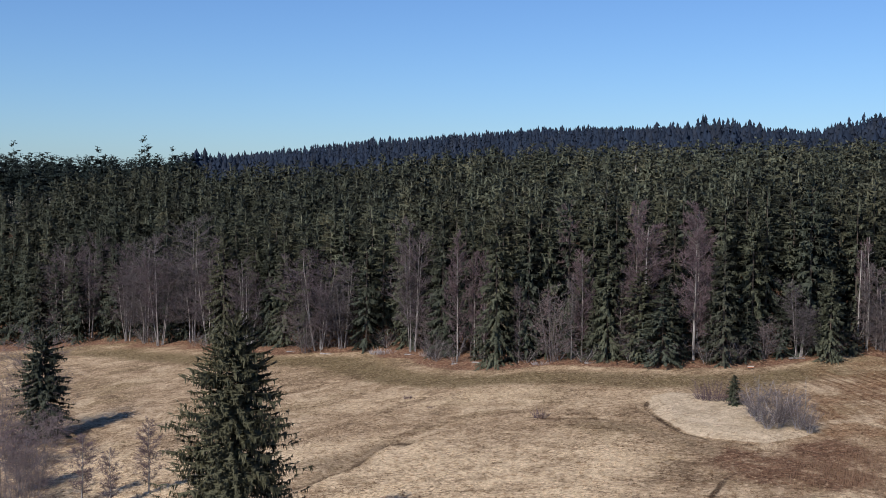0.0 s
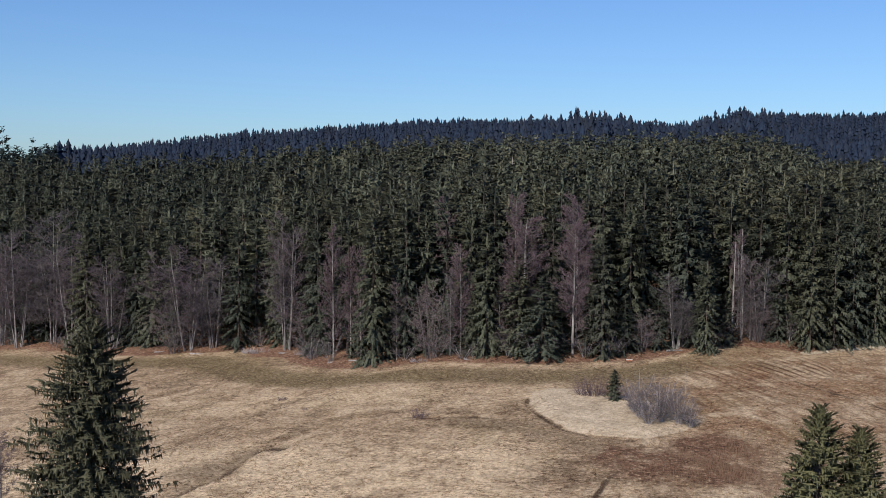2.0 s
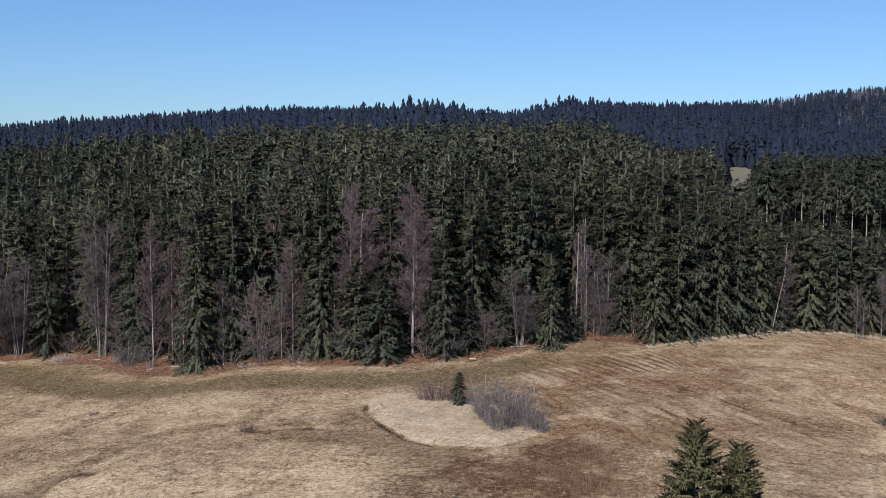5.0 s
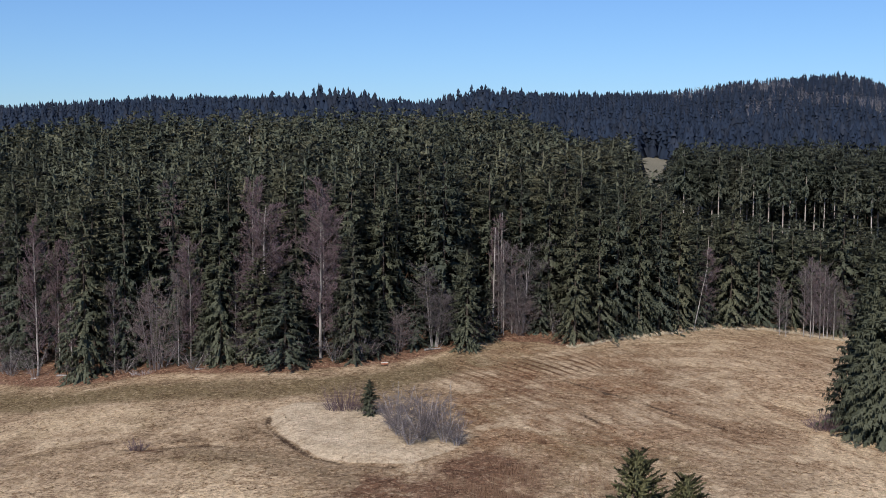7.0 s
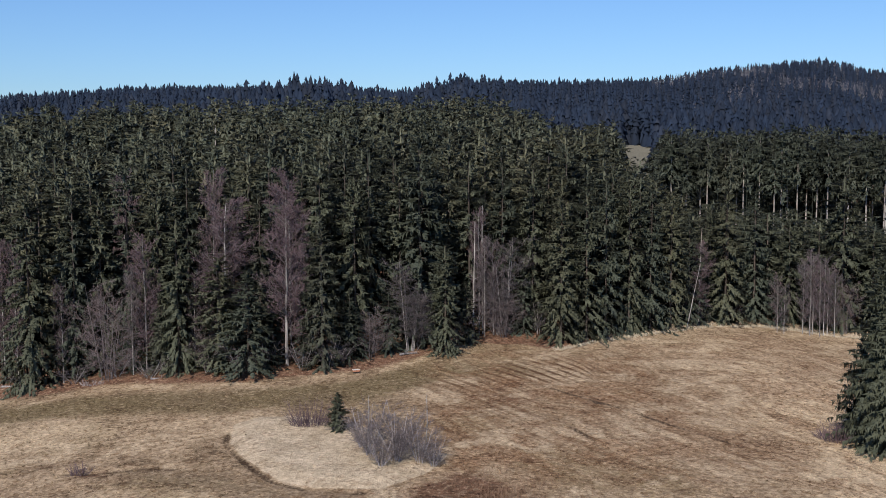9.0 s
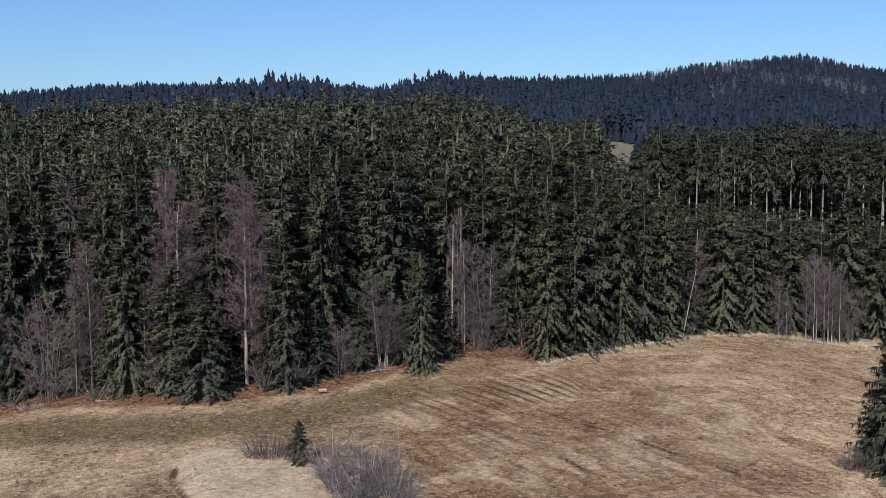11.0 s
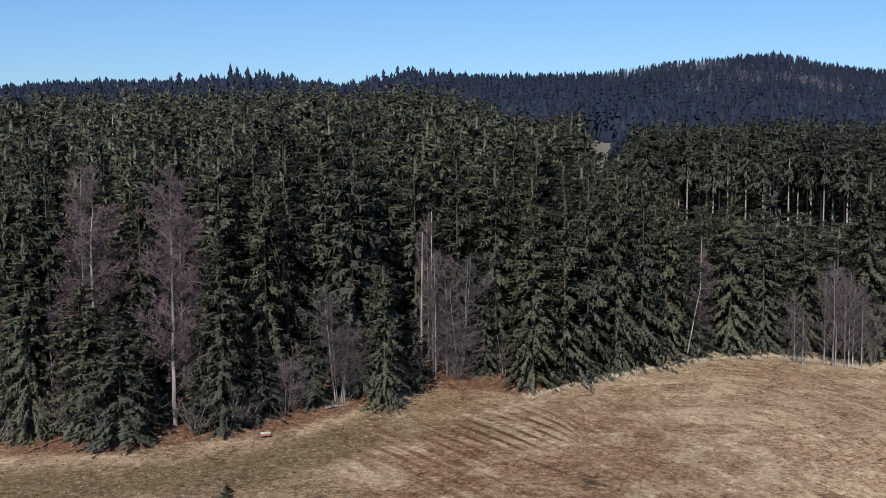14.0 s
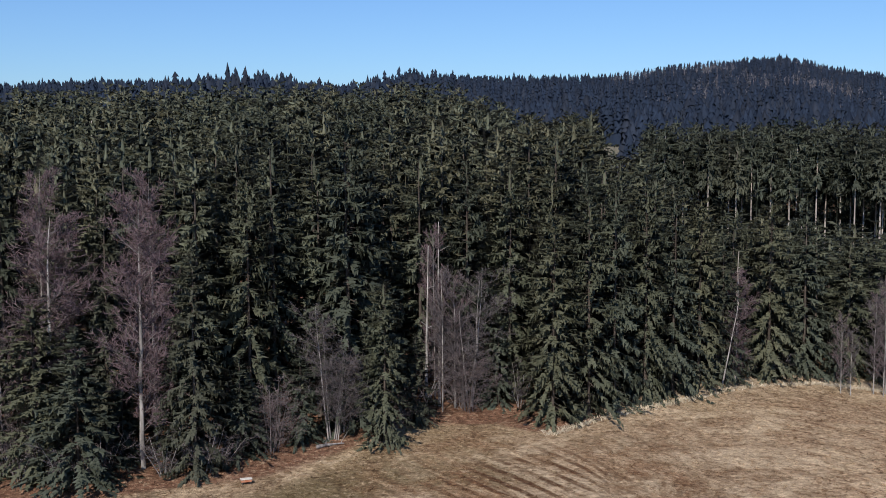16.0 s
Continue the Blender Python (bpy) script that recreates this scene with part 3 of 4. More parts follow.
    for u0, u1 in ((0.90, 0.97), (0.945, 1.015)):
        ca = np.arange(sides) * 2 * np.pi / sides + g.uniform(0, 6)
        rr = 0.20 * radius * (1.03 - u0) ** shape * np.where(np.arange(sides) % 2, 0.6, 1.1) * g.uniform(0.8, 1.2, sides)
        ring = np.stack([rr * np.cos(ca), rr * np.sin(ca), clear + (height - clear) * (u0 + g.normal(0, 0.012, sides))], 1)
        j = np.arange(sides)
        v = np.concatenate([v, ring, [[0, 0, clear + (height - clear) * u1]]])
        f = np.concatenate([f, np.stack([j, (j + 1) % sides, np.full(sides, sides)], 1) + at])
        extra["bough"] = np.append(extra["bough"], np.full(sides + 1, g.uniform(0.1, 0.7)))
        extra["outward"] = np.concatenate([extra["outward"], unit(np.stack([np.cos(ca), np.sin(ca), np.full(sides, 0.4)], 1)), [[0, 0, 1.0]]])
        at += sides + 1
    return v, f, (along(np.zeros((n, 1)))[:, 0], along(np.full((n, 1), 0.5))[:, 0]), extra


def spruce(name, seed, height, radius, clear, whorls, per, twigs, size, needles, trunk_mat, label, boughs=True, **kw):
    """A spruce standing at the origin: trunk, boughs, needle sprays."""
    tree = new(name)
    g = np.random.default_rng(seed + 50)
    zs = np.linspace(-0.5, height, 9)
    bend = np.cumsum(g.normal(0, 0.03, (9, 2)), 0) * np.linspace(0, 1, 9)[:, None]
    girth = height * 0.0072
    rad = girth * (1 - np.clip(zs, 0, None) / height) ** 0.8 + 0.015
    rad[0] = rad[0] * 1.35
    part("trunk", pole_mesh("trunk", np.column_stack([bend, zs]), rad, trunk_mat), tree)
    v, f, (p0, p1), extra = spruce_crown(seed, height, radius, clear, whorls, per, twigs, size, **kw)
    part("crown", mesh_of("crown", v, f, needles, extra), tree)
    if boughs:
        bv, bf = tubes(p0, p1, np.full(len(p0), 0.032) * height / 20, np.full(len(p0), 0.014) * height / 20)
        tagged(part("branchwork", mesh_of("branchwork", bv, bf, trunk_mat), tree), kind="stuff")
    return tagged(tree, label, "tree", "forest spruces", "")


def bare_tree(name, seed, height, width, stems, first, bark_mat, twig_mat, label, spread=0.25, branches=34, rising=0.8, fine=1.0, thick=1.0, group="bare trees"):
    """A leafless tree: stems, limbs and a haze of thin twigs."""
    g = np.random.default_rng(seed)
    tree = new(name)
    limb0, limb1, lr0, lr1, t0, t1, tw = [], [], [], [], [], [], []
    for k in range(stems):
        a0 = 2 * np.pi * k / stems + g.uniform(-0.5, 0.5)
        top = height * (1 if k == 0 else g.uniform(0.6, 0.97))
        lean = (0.03 if stems == 1 else spread) * g.uniform(0.4, 1.1) * width
        zs = np.linspace(0, 1, 10)
        off = np.cumsum(g.normal(0, 0.010 * height ** 0.5, (10, 2)), 0) + np.outer(zs ** 0.9 * lean, (np.cos(a0), np.sin(a0)))
        start = (0 if stems == 1 else 0.06 * width) * np.array([np.cos(a0), np.sin(a0)]) * g.uniform(0.3, 1.2)
        pts = np.column_stack([off + start, zs * top])
        pts[0, 2] = -0.4
        rad = thick * 0.0075 * top * (1 - zs) ** 0.9 + 0.012
        part("trunk", pole_mesh("trunk", pts, rad, bark_mat, 6), tree)
        nb = max(6, int(branches * (1 if stems == 1 else 1.6 / stems ** 0.7)))
        for b in range(nb):
            u = first + (0.97 - first) * (b + g.uniform(0, 1)) / nb
            p = np.array([np.interp(u, zs, pts[:, i]) for i in range(3)])
            a = g.uniform(0, 2 * np.pi)
            ln = width * (0.5 if stems == 1 else 0.42) * (np.sin(np.pi * np.clip(0.08 + 0.82 * u, 0, 1)) ** 0.7 * 0.95 + 0.12) * g.uniform(0.6, 1.2)
            el = rising * g.uniform(0.6, 1.35)
            d = unit(np.array([np.cos(a), np.sin(a), el]))
            bend = unit(d + np.array([g.normal(0, 0.2), g.normal(0, 0.2), 0.35 * g.uniform(-0.4, 1)]))
            q1, q2 = p + d * ln * 0.5, p + d * ln * 0.5 + bend * ln * 0.5
            r = 0.016 * ln ** 0.7 * thick
            limb0 += [p, q1]
            limb1 += [q1, q2]
            lr0 += [r, r * 0.6]
            lr1 += [r * 0.6, r * 0.2]
            ns = int(10 * fine)
            sv = g.uniform(0.15, 1.0, ns)
            for s in sv:
                o = p + d * ln * s if s < 0.5 else q1 + bend * ln * (s - 0.5)
                dd = unit(d * 0.8 + g.normal(0, 0.6, 3) + np.array([0, 0, 0.45 * rising]))
                l2 = ln * g.uniform(0.22, 0.5) * (1.15 - 0.5 * s)
                e = o + dd * l2
                limb0.append(o)
                limb1.append(e)
                lr0.append(0.011 + 0.25 * r * (1.1 - s))
                lr1.append(0.006)
                nt_ = int(7 * fine)
                sp = g.uniform(0.1, 1.0, nt_)
                oo = o + dd * (l2 * sp)[:, None]
                ee = oo + unit(dd * 0.9 + g.normal(0, 0.6, (nt_, 3)) + np.array([0, 0, 0.15])) * (l2 * g.uniform(0.3, 0.75, nt_))[:, None]
                t0.extend(oo)
                t1.extend(ee)
                tw.extend([0.0075] * nt_)
    lv, lf = tubes(limb0, limb1, np.array(lr0), np.array(lr1))
    tagged(part("limbwork", mesh_of("limbwork", lv, lf, LIMB_BARK), tree), kind="stuff")
    t0, t1, tw = np.array(t0), np.array(t1), np.array(tw)
    acr = unit(np.cross(t1 - t0, g.normal(0, 1, t0.shape))) * (tw * 2.2 * max(height / 16, 0.5))[:, None]
    v = np.stack([t0 - acr, t0 + acr, t1], 1).reshape(-1, 3)
    tagged(part("twig_haze", mesh_of("twig_haze", v, np.arange(len(v)).reshape(-1, 3), twig_mat), tree), kind="stuff")
    return tagged(tree, label, "tree", group)


def stand(ob, x, y, wide=1.0, tall=1.0, turn=0.0, sink=0.05):
    """Pose of a thing of that scale on the ground."""
    return Matrix.Translation((x, y, float(land(x, y)) - sink)) @ Matrix.Rotation(turn, 4, "Z") @ Matrix.Diagonal((wide, wide, tall, 1))


class Kind:
    """One built tree; the first planting moves it into place, later ones copy it."""

    def __init__(self, ob, height, radius):
        self.ob, self.height, self.radius, self.used = ob, height, radius, False

    def plant(self, x, y, height, radius, label=""):
        m = stand(self.ob, x, y, radius / self.radius, height / self.height, rng.uniform(0, 6.28))
        if not self.used:
            self.used, self.ob.matrix_basis, ob = True, m, self.ob
        else:
            ob = copy_thing(self.ob, Matrix.Identity(4))
            ob.matrix_basis = m
        return tagged(ob, label)


EDGE_LABEL = "dark green spruce with drooping boughs at the forest edge"
DENSE = [Kind(spruce("spruce_tree", 10 + k, 20, 3.2, 0.3, 42, 6, 36, 0.58, (DARK_NEEDLES, FIR_NEEDLES, DARK_NEEDLES, FIR_NEEDLES, DARK_NEEDLES)[k], SPRUCE_BARK, EDGE_LABEL,
                     droop=(0.55, 0.35, 0.75, 0.45, 0.6)[k], shape=(0.55, 0.72, 0.45, 0.62, 0.5)[k], ragged=0.2, broad=1.9), 20, 3.2) for k in range(5)]
YOUNG = [Kind(spruce("young_spruce", 30 + k, 10, 2.9, 0.1, 30, 7, 32, 0.44, FIR_NEEDLES, SPRUCE_BARK, "broad young green spruce at the forest edge",
                     droop=0.3, shape=0.8, ragged=0.18, curtain=0.3, broad=2.1), 10, 2.9) for k in range(2)]
INNER = [Kind(spruce("forest_spruce", 40 + k, 26, 2.8, 5.0, 36, 4, 32, 0.64, (NEEDLES, NEEDLES, FIR_NEEDLES)[k], SPRUCE_BARK, "tall dark green spruce inside the closed forest",
                     boughs=False, droop=0.6, shape=0.42, ragged=0.22, broad=1.7), 26, 2.8) for k in range(3)]
STEMMED = [Kind(spruce("old_spruce", 50 + k, 28, 2.7, 18.3, 15, 7, 22, 1.0, FIR_NEEDLES, STEM_BARK, "tall old spruce with a bare pale trunk and high crown",
                       boughs=False, droop=0.55, shape=0.38, ragged=0.25, broad=1.4), 28, 2.7) for k in range(3)]
BIRCH = [Kind(bare_tree("birch_tree", 60 + k, 21, 6.0, 1, 0.13, BIRCH_BARK, PURPLE_TWIGS, "leafless birch with a pale trunk and reddish twigs", branches=62, rising=1.0, fine=1.5), 21, 3.0) for k in range(3)]
ALDER = [Kind(bare_tree("alder_tree", 70 + k, 22, 10.0, 5, 0.18, PALE_BARK, (DUSK_TWIGS, GREY_TWIGS, DUSK_TWIGS)[k], "leafless grey alder with several pale stems", spread=0.16, branches=38, rising=0.85, fine=1.2, thick=0.6), 22, 4.0) for k in range(3)]
BUSHY = [Kind(bare_tree("bare_bush_tree", 80 + k, 12, 8.0, 9, 0.08, LIMB_BARK, BUSH_TWIGS, "low spreading leafless tree with many stems", spread=0.22, branches=32, rising=0.42, fine=0.9, thick=0.45), 12, 4.0) for k in range(2)]

SLENDER = [Kind(bare_tree("slender_birch", 85 + k, 11, 4.2, 1, 0.12, BIRCH_BARK, (GREY_TWIGS, PURPLE_TWIGS)[k], "slender leafless birch with a pale straight stem", branches=44, rising=1.1, fine=1.0, thick=0.85), 11, 2.1) for k in range(2)]

# ---- the forest's edge, tree by tree: kind, place, height, half width ----
planted = []


def plant(kinds, x, y, height, radius, label=""):
    planted.append((x, y, radius))
    return kinds[len(planted) % len(kinds)].plant(x, y, height, radius, label)


for x, y, h, r in ((-81.6, 167.5, 24, 3.9), (-48, 142.2, 23.0, 3.7), (-44.0, 146, 22.5, 3.2), (-30.4, 142.5, 18.5, 3.2), (-25.3, 141.4, 13.6, 3.6), (-12.8, 140.1, 18, 3.1), (-34.0, 148.6, 21.5, 3.4), (-21.3, 147.4, 20.5, 3.4), (-9.4, 147.2, 22, 3.6), (-41.6, 149.4, 22.5, 3.6), (37.2, 168.6, 15.5, 3.0),
                   (1.8, 146, 13.5, 2.5), (-1.2, 151.5, 27.5, 4.9), (16.9, 152.5, 18, 3.6), (20.5, 154.5, 20, 3.4), (23.5, 157.5, 21, 3.4), (27.2, 160.5, 20, 3.2),
                   (30.5, 163, 19.5, 3.3), (34, 166, 19, 3.5), (43.4, 172, 19.5, 3.8), (48.6, 175.5, 19, 3.8), (62, 176, 23, 4.2), (-208, 224, 27, 5.5), (-120, 180, 24, 4),
                   (-103, 175, 22, 4), (-62.5, 157, 24, 3.6), (-66, 165, 26, 3.6)):
    plant(DENSE, x, y, h, r)
for x, y, h, r in ((-21.4, 138.8, 12.0, 4.5), (-33, 144, 8, 2.4), (12.5, 157.5, 9, 2.5), (52, 174.5, 6, 2.2), (-28.4, 145.6, 9, 2.6), (-19.2, 143.6, 8, 2.4), (-15.2, 143.2, 9, 2.4), (-9.8, 143.4, 8.5, 2.6), (-5.2, 146.8, 7.5, 2.4),
                   (4.6, 151.8, 8, 2.3), (-36.8, 146.2, 9, 2.6), (-46, 146.2, 9, 2.6), (-53, 149.5, 8, 2.4), (-43.2, 148, 10, 2.6), (-60.5, 155, 8.5, 2.5), (26, 162.5, 8, 2.5), (41, 172.6, 7, 2.4), (57.5, 176, 9, 2.6)):
    plant(YOUNG, x, y, h, r)
for x, y, h, r in ((-17.2, 142.2, 21.2, 3.9), (-25.2, 145.2, 20.4, 4.8), (-56.6, 148.2, 21.1, 2.5), (-34.8, 144.6, 16.5, 2.5), (-54.0, 149.4, 18, 1.8), (-51.8, 147.8, 17.5, 1.6), (-17.6, 149, 22.6, 3.2), (-27.9, 152.6, 23.6, 2.7), (-40.3, 157, 23.4, 2.7),
                   (6.5, 157.5, 16.5, 1.6), (38.6, 168.4, 12, 2.2)):
    plant(BIRCH, x, y, h, r)
for x, y, h, r in ((-140.3, 186.5, 24.5, 6), (-133, 188.5, 28, 7.2), (-171, 202, 25.6, 6.2), (-160, 203, 22, 4.4), (-2.5, 147.6, 11.5, 3.2), (-69.4, 161, 23.3, 4.4), (-92.1, 168.6, 19.6, 7.0), (9.6, 156.6, 13, 4.0),
                   (-112, 176, 18, 5), (-126, 184, 23, 6), (-147, 191, 24, 6.5), (-155, 195, 20, 5), (-181, 203, 24, 6.5), (-87, 168.5, 17, 5)):
    plant(ALDER, x, y, h, r)
for x, y, h, r in ((-39, 142.4, 12.5, 4.4), (61.5, 173, 9, 3.0), (-7.4, 144.6, 6.5, 3.2), (-94, 166.8, 10, 5.5), (-66, 160, 8, 4), (-27, 142.5, 5.5, 2.6), (2, 148, 5, 2.4), (9.5, 155.2, 6.5, 3.4), (38, 170, 5.5, 3.0)):
    plant(BUSHY, x, y, h, r)


for x, y, h, r in ((54.3, 170.2, 10.5, 2.0), (55.2, 169.6, 11.8, 2.2), (56.0, 170.8, 12.0, 2.4), (56.7, 169.9, 11.0, 2.0), (57.6, 170.9, 11.4, 2.3), (58.4, 171.6, 10.2, 2.0), (59.2, 170.8, 9.5, 1.9), (50.2, 169.0, 8.5, 1.5),
                   (51.0, 168.4, 7.0, 1.3), (-44.5, 143.0, 12, 1.8), (-36.2, 143.4, 13, 1.8), (-28.6, 143.2, 12, 1.8), (7.2, 155.4, 13.5, 2.0), (8.4, 156.4, 12.5, 2.2)):
    plant(SLENDER, x, y, h, r)
UNDER = [Kind(bare_tree("undergrowth_bush", 95 + k, 4, 3.6, 6, 0.08, PALE_BARK, DUSK_TWIGS, "low leafless undergrowth at the forest edge", spread=0.45, branches=10, rising=0.6, fine=0.8), 4, 1.8) for k in range(2)]
edge_x, edge_y = np.array(EDGE).T
for ex_ in np.concatenate([rng.uniform(-150, 20, 34), rng.uniform(22, 62, 6)]):
    ey_ = float(np.interp(ex_, edge_x, edge_y)) + rng.uniform(0.2, 2.5)
    plant(UNDER, ex_, ey_, rng.uniform(2.2, 5.0), rng.uniform(1.4, 2.8), "low leafless undergrowth at the forest edge")

# ---- trees that stand free on the meadow ----
def hero(name, seed, x, y, height, radius, label, needles=MEADOW_NEEDLES, size=0.55, twigs=70, per=7, **kw):
    ob = spruce(name, seed, height, radius, 0.2, 52, per, twigs, size, needles, SPRUCE_BARK, label, **kw)
    ob.matrix_basis = stand(ob, x, y, 1, 1, 0.7 * seed)
    return ob


hero("spruce_tree", 101, -43.4, 53.6, 21.4, 6.5, "single broad spruce with shaggy drooping boughs on the meadow", droop=0.55, hook=0.75, shape=0.5, ragged=0.3, broad=1.25, twigs=84, size=0.60, per=15, fill=0.04, curtain=0.78)
hero("spruce_tree", 103, 9.4, 53.6, 15.7, 3.9, "bushy green spruce standing on the meadow", BUSHY_NEEDLES, droop=0.2, lift=0.25, shape=0.72, ragged=0.26, curtain=0.55, size=0.42, broad=1.6, twigs=48, per=20, fill=0.2)
hero("spruce_tree", 104, 12.1, 54.2, 14.4, 3.1, "bushy green spruce close beside its taller neighbour", BUSHY_NEEDLES, droop=0.2, lift=0.25, shape=0.72, ragged=0.26, curtain=0.55, size=0.42, broad=1.6, twigs=48, per=20, fill=0.2)
hero("spruce_tree", 105, 46.2, 115.3, 23.5, 6.6, "broad dark spruce with boughs down to the grass", DARK_NEEDLES, droop=0.25, shape=0.8, ragged=0.1, curtain=0.85, size=0.72, broad=1.5, twigs=56, per=30, fill=0.25)
hero("spruce_tree", 106, -105.5, 105.5, 14.5, 3.6, "dark dense spruce wrapped in bare twigs", FIR_NEEDLES, droop=0.3, shape=0.35, broad=1.8, twigs=90)
little = Kind(spruce("little_fir", 110, 3.9, 1.05, 0.05, 26, 9, 34, 0.32, DARK_NEEDLES, SPRUCE_BARK, "little dark fir beside the willow thicket", droop=0.15, shape=0.7, curtain=0.2, broad=1.7), 3.9, 0.95)
little.plant(-8.9, 115.0, 3.7, 0.9)
for x, y, h, r in ((-108.0, 107.6, 18.0, 6.0), (-83, 74, 9.0, 4.2)):
    plant(BUSHY, x, y, h, r, "spreading leafless grey tree on the meadow")
for x, y, h, r in ((-100, 101, 6, 3.6), (-107, 98, 8, 4.6), (-86, 81, 7, 4), (-102, 90, 8, 4.6), (-95, 91, 7.5, 4.4), (-79, 71, 7.5, 3.5), (-88, 77, 9, 4), (-112, 104, 10, 5)):
    plant(BUSHY, x, y, h, r, "leafless grey bush on the meadow")
for x, y, h, r in ((-69.2, 79, 8.3, 1.9), (-70.7, 74, 6.2, 1.6), (-76, 76, 7.5, 2.2), (-88, 80, 7.5, 3)):
    plant(BIRCH, x, y, h, r, "thin leafless birch sapling on the meadow")


def thicket(name, seed, x, y, height, width, deep, stems, mat, label):
    """A shrub of many fine stems that fan out from the ground."""
    g = np.random.default_rng(seed)
    bush = new(name)
    a, rr = g.uniform(0, 6.28, stems), np.sqrt(g.uniform(0, 1, stems))
    base = np.stack([np.cos(a) * rr * width * 0.8, np.sin(a) * rr * deep * 0.8, np.full(stems, -0.1)], 1)
    h = height * (1.05 - 0.4 * rr ** 2) * g.uniform(0.35, 1.12, stems)
    lean = np.stack([np.cos(a) * rr * 0.75, np.sin(a) * rr * 0.75, np.ones(stems)], 1) + g.normal(0, 0.3, (stems, 3))
    top = base + unit(lean) * h[:, None]
    v, f = tubes(base, top, np.full(stems, 0.03), np.full(stems, 0.008))
    tagged(part("stemwork", mesh_of("stemwork", v, f, WILLOW_STEMS if mat == WILLOW_TWIGS else mat), bush), kind="stuff")
    m = 9
    s = g.uniform(0.2, 1.0, (stems, m))
    o = (base[:, None] + (top - base)[:, None] * s[..., None]).reshape(-1, 3)
    e = o + unit(np.repeat(unit(lean), m, 0) + g.normal(0, 0.7, (stems * m, 3))) * (np.repeat(h, m) * g.uniform(0.12, 0.35, stems * m))[:, None]
    acr = unit(np.cross(e - o, g.normal(0, 1, o.shape))) * 0.011
    tagged(part("twig_haze", mesh_of("twig_haze", np.stack([o - acr, o + acr, e], 1).reshape(-1, 3), np.arange(len(o) * 3).reshape(-1, 3), mat), bush), kind="stuff")
    bush.matrix_basis = stand(bush, x, y)
    return tagged(bush, label, "shrub", "shrubs of the meadow")


WILLOW = [Kind(bare_tree("willow_shrub", 120 + k, 5, 4.4, 12, 0.08, WILLOW_STEMS, WILLOW_TWIGS, "leafless grey-violet willow shrub on pale sedge", spread=0.5, branches=30, rising=0.55, fine=0.75, thick=0.8, group="shrubs of the meadow"), 5, 2.2) for k in range(3)]
for x, y, h, r in ((-5.4, 107.6, 5.0, 2.1), (-3.0, 105.8, 4.6, 2.2), (-0.9, 105.4, 4.0, 1.9), (-2.6, 108.2, 4.6, 2.1), (-6.2, 109.8, 3.6, 1.6), (0.4, 105.0, 2.9, 1.6), (-4.2, 104.6, 3.2, 1.8)):
    plant(WILLOW, x, y, h, r)
thicket("sedge_shrub", 3, -11.8, 117.2, 3.2, 2.4, 1.0, 110, PURPLE_TWIGS, "low brown leafless shrub on pale sedge")
thicket("bramble_shrub", 4, 40.2, 116.6, 2.1, 2.0, 1.4, 210, PURPLE_TWIGS, "low reddish leafless shrub below the spruce")
thicket("small_shrub", 6, -31.8, 108.2, 1.5, 0.9, 0.7, 60, PURPLE_TWIGS, "small dark leafless shrub in the meadow")
thicket("brush_heap", 7, -54.9, 122.0, 0.7, 0.8, 0.5, 60, PURPLE_TWIGS, "small dark heap of brushwood in the grass")
thicket("brush_heap", 9, -75.5, 161.4, 1.3, 3.2, 1.2, 130, WILLOW_STEMS, "heap of pale cut branches at the forest edge")
thicket("brush_heap", 12, -64.5, 155.8, 1.0, 2.2, 1.0, 90, WILLOW_STEMS, "heap of pale cut branches at the forest edge")
thicket("brush_heap", 13, -40.5, 141.0, 0.9, 1.6, 0.8, 70, WILLOW_STEMS, "small heap of pale cut branches at the forest edge")
thicket("brush_heap", 8, -48.6, 115.0, 0.35, 1.2, 0.4, 50, PURPLE_TWIGS, "flat dark patch of brushwood in the grass")
sapling = Kind(bare_tree("birch_sapling", 90, 5.0, 1.0, 1, 0.2, BIRCH_BARK, GREY_TWIGS, "slender pale birch sapling in the thicket", branches=14, fine=0.5, thick=1.6), 5.0, 0.5)
sapling.plant(-0.3, 107.2, 5.6, 0.5)
sapling.plant(-5.6, 108.2, 5.4, 0.5)

# ---- the closed forest: the nearest trees one by one ----
occupied = [(px, py) for px, py, _ in planted]


def sow(count, x0, x1, y0, y1, gap, keep, fixed):
    """Random places no nearer than gap to each other."""
    out, cell = [], {}
    for p in fixed:
        cell.setdefault((int(p[0] // gap), int(p[1] // gap)), []).append(p)
    for px, py in zip(rng.uniform(x0, x1, count), rng.uniform(y0, y1, count)):
        cx, cy = int(px // gap), int(py // gap)
        if all((px - q[0]) ** 2 + (py - q[1]) ** 2 > gap * gap for i in (-1, 0, 1) for j in (-1, 0, 1) for q in cell.get((cx + i, cy + j), ())):
            cell.setdefault((cx, cy), []).append((px, py))
            out.append((px, py))
    out = np.array(out)
    return out[keep(out[:, 0], out[:, 1])]


def gap_in_wood(x, y):
    """The aisle in the wood through which the far field shows."""
    az, r = np.degrees(np.arctan2(x, y)), np.hypot(x, y)
    return (np.abs(az - 10.1) < 0.8) & (r > 218)


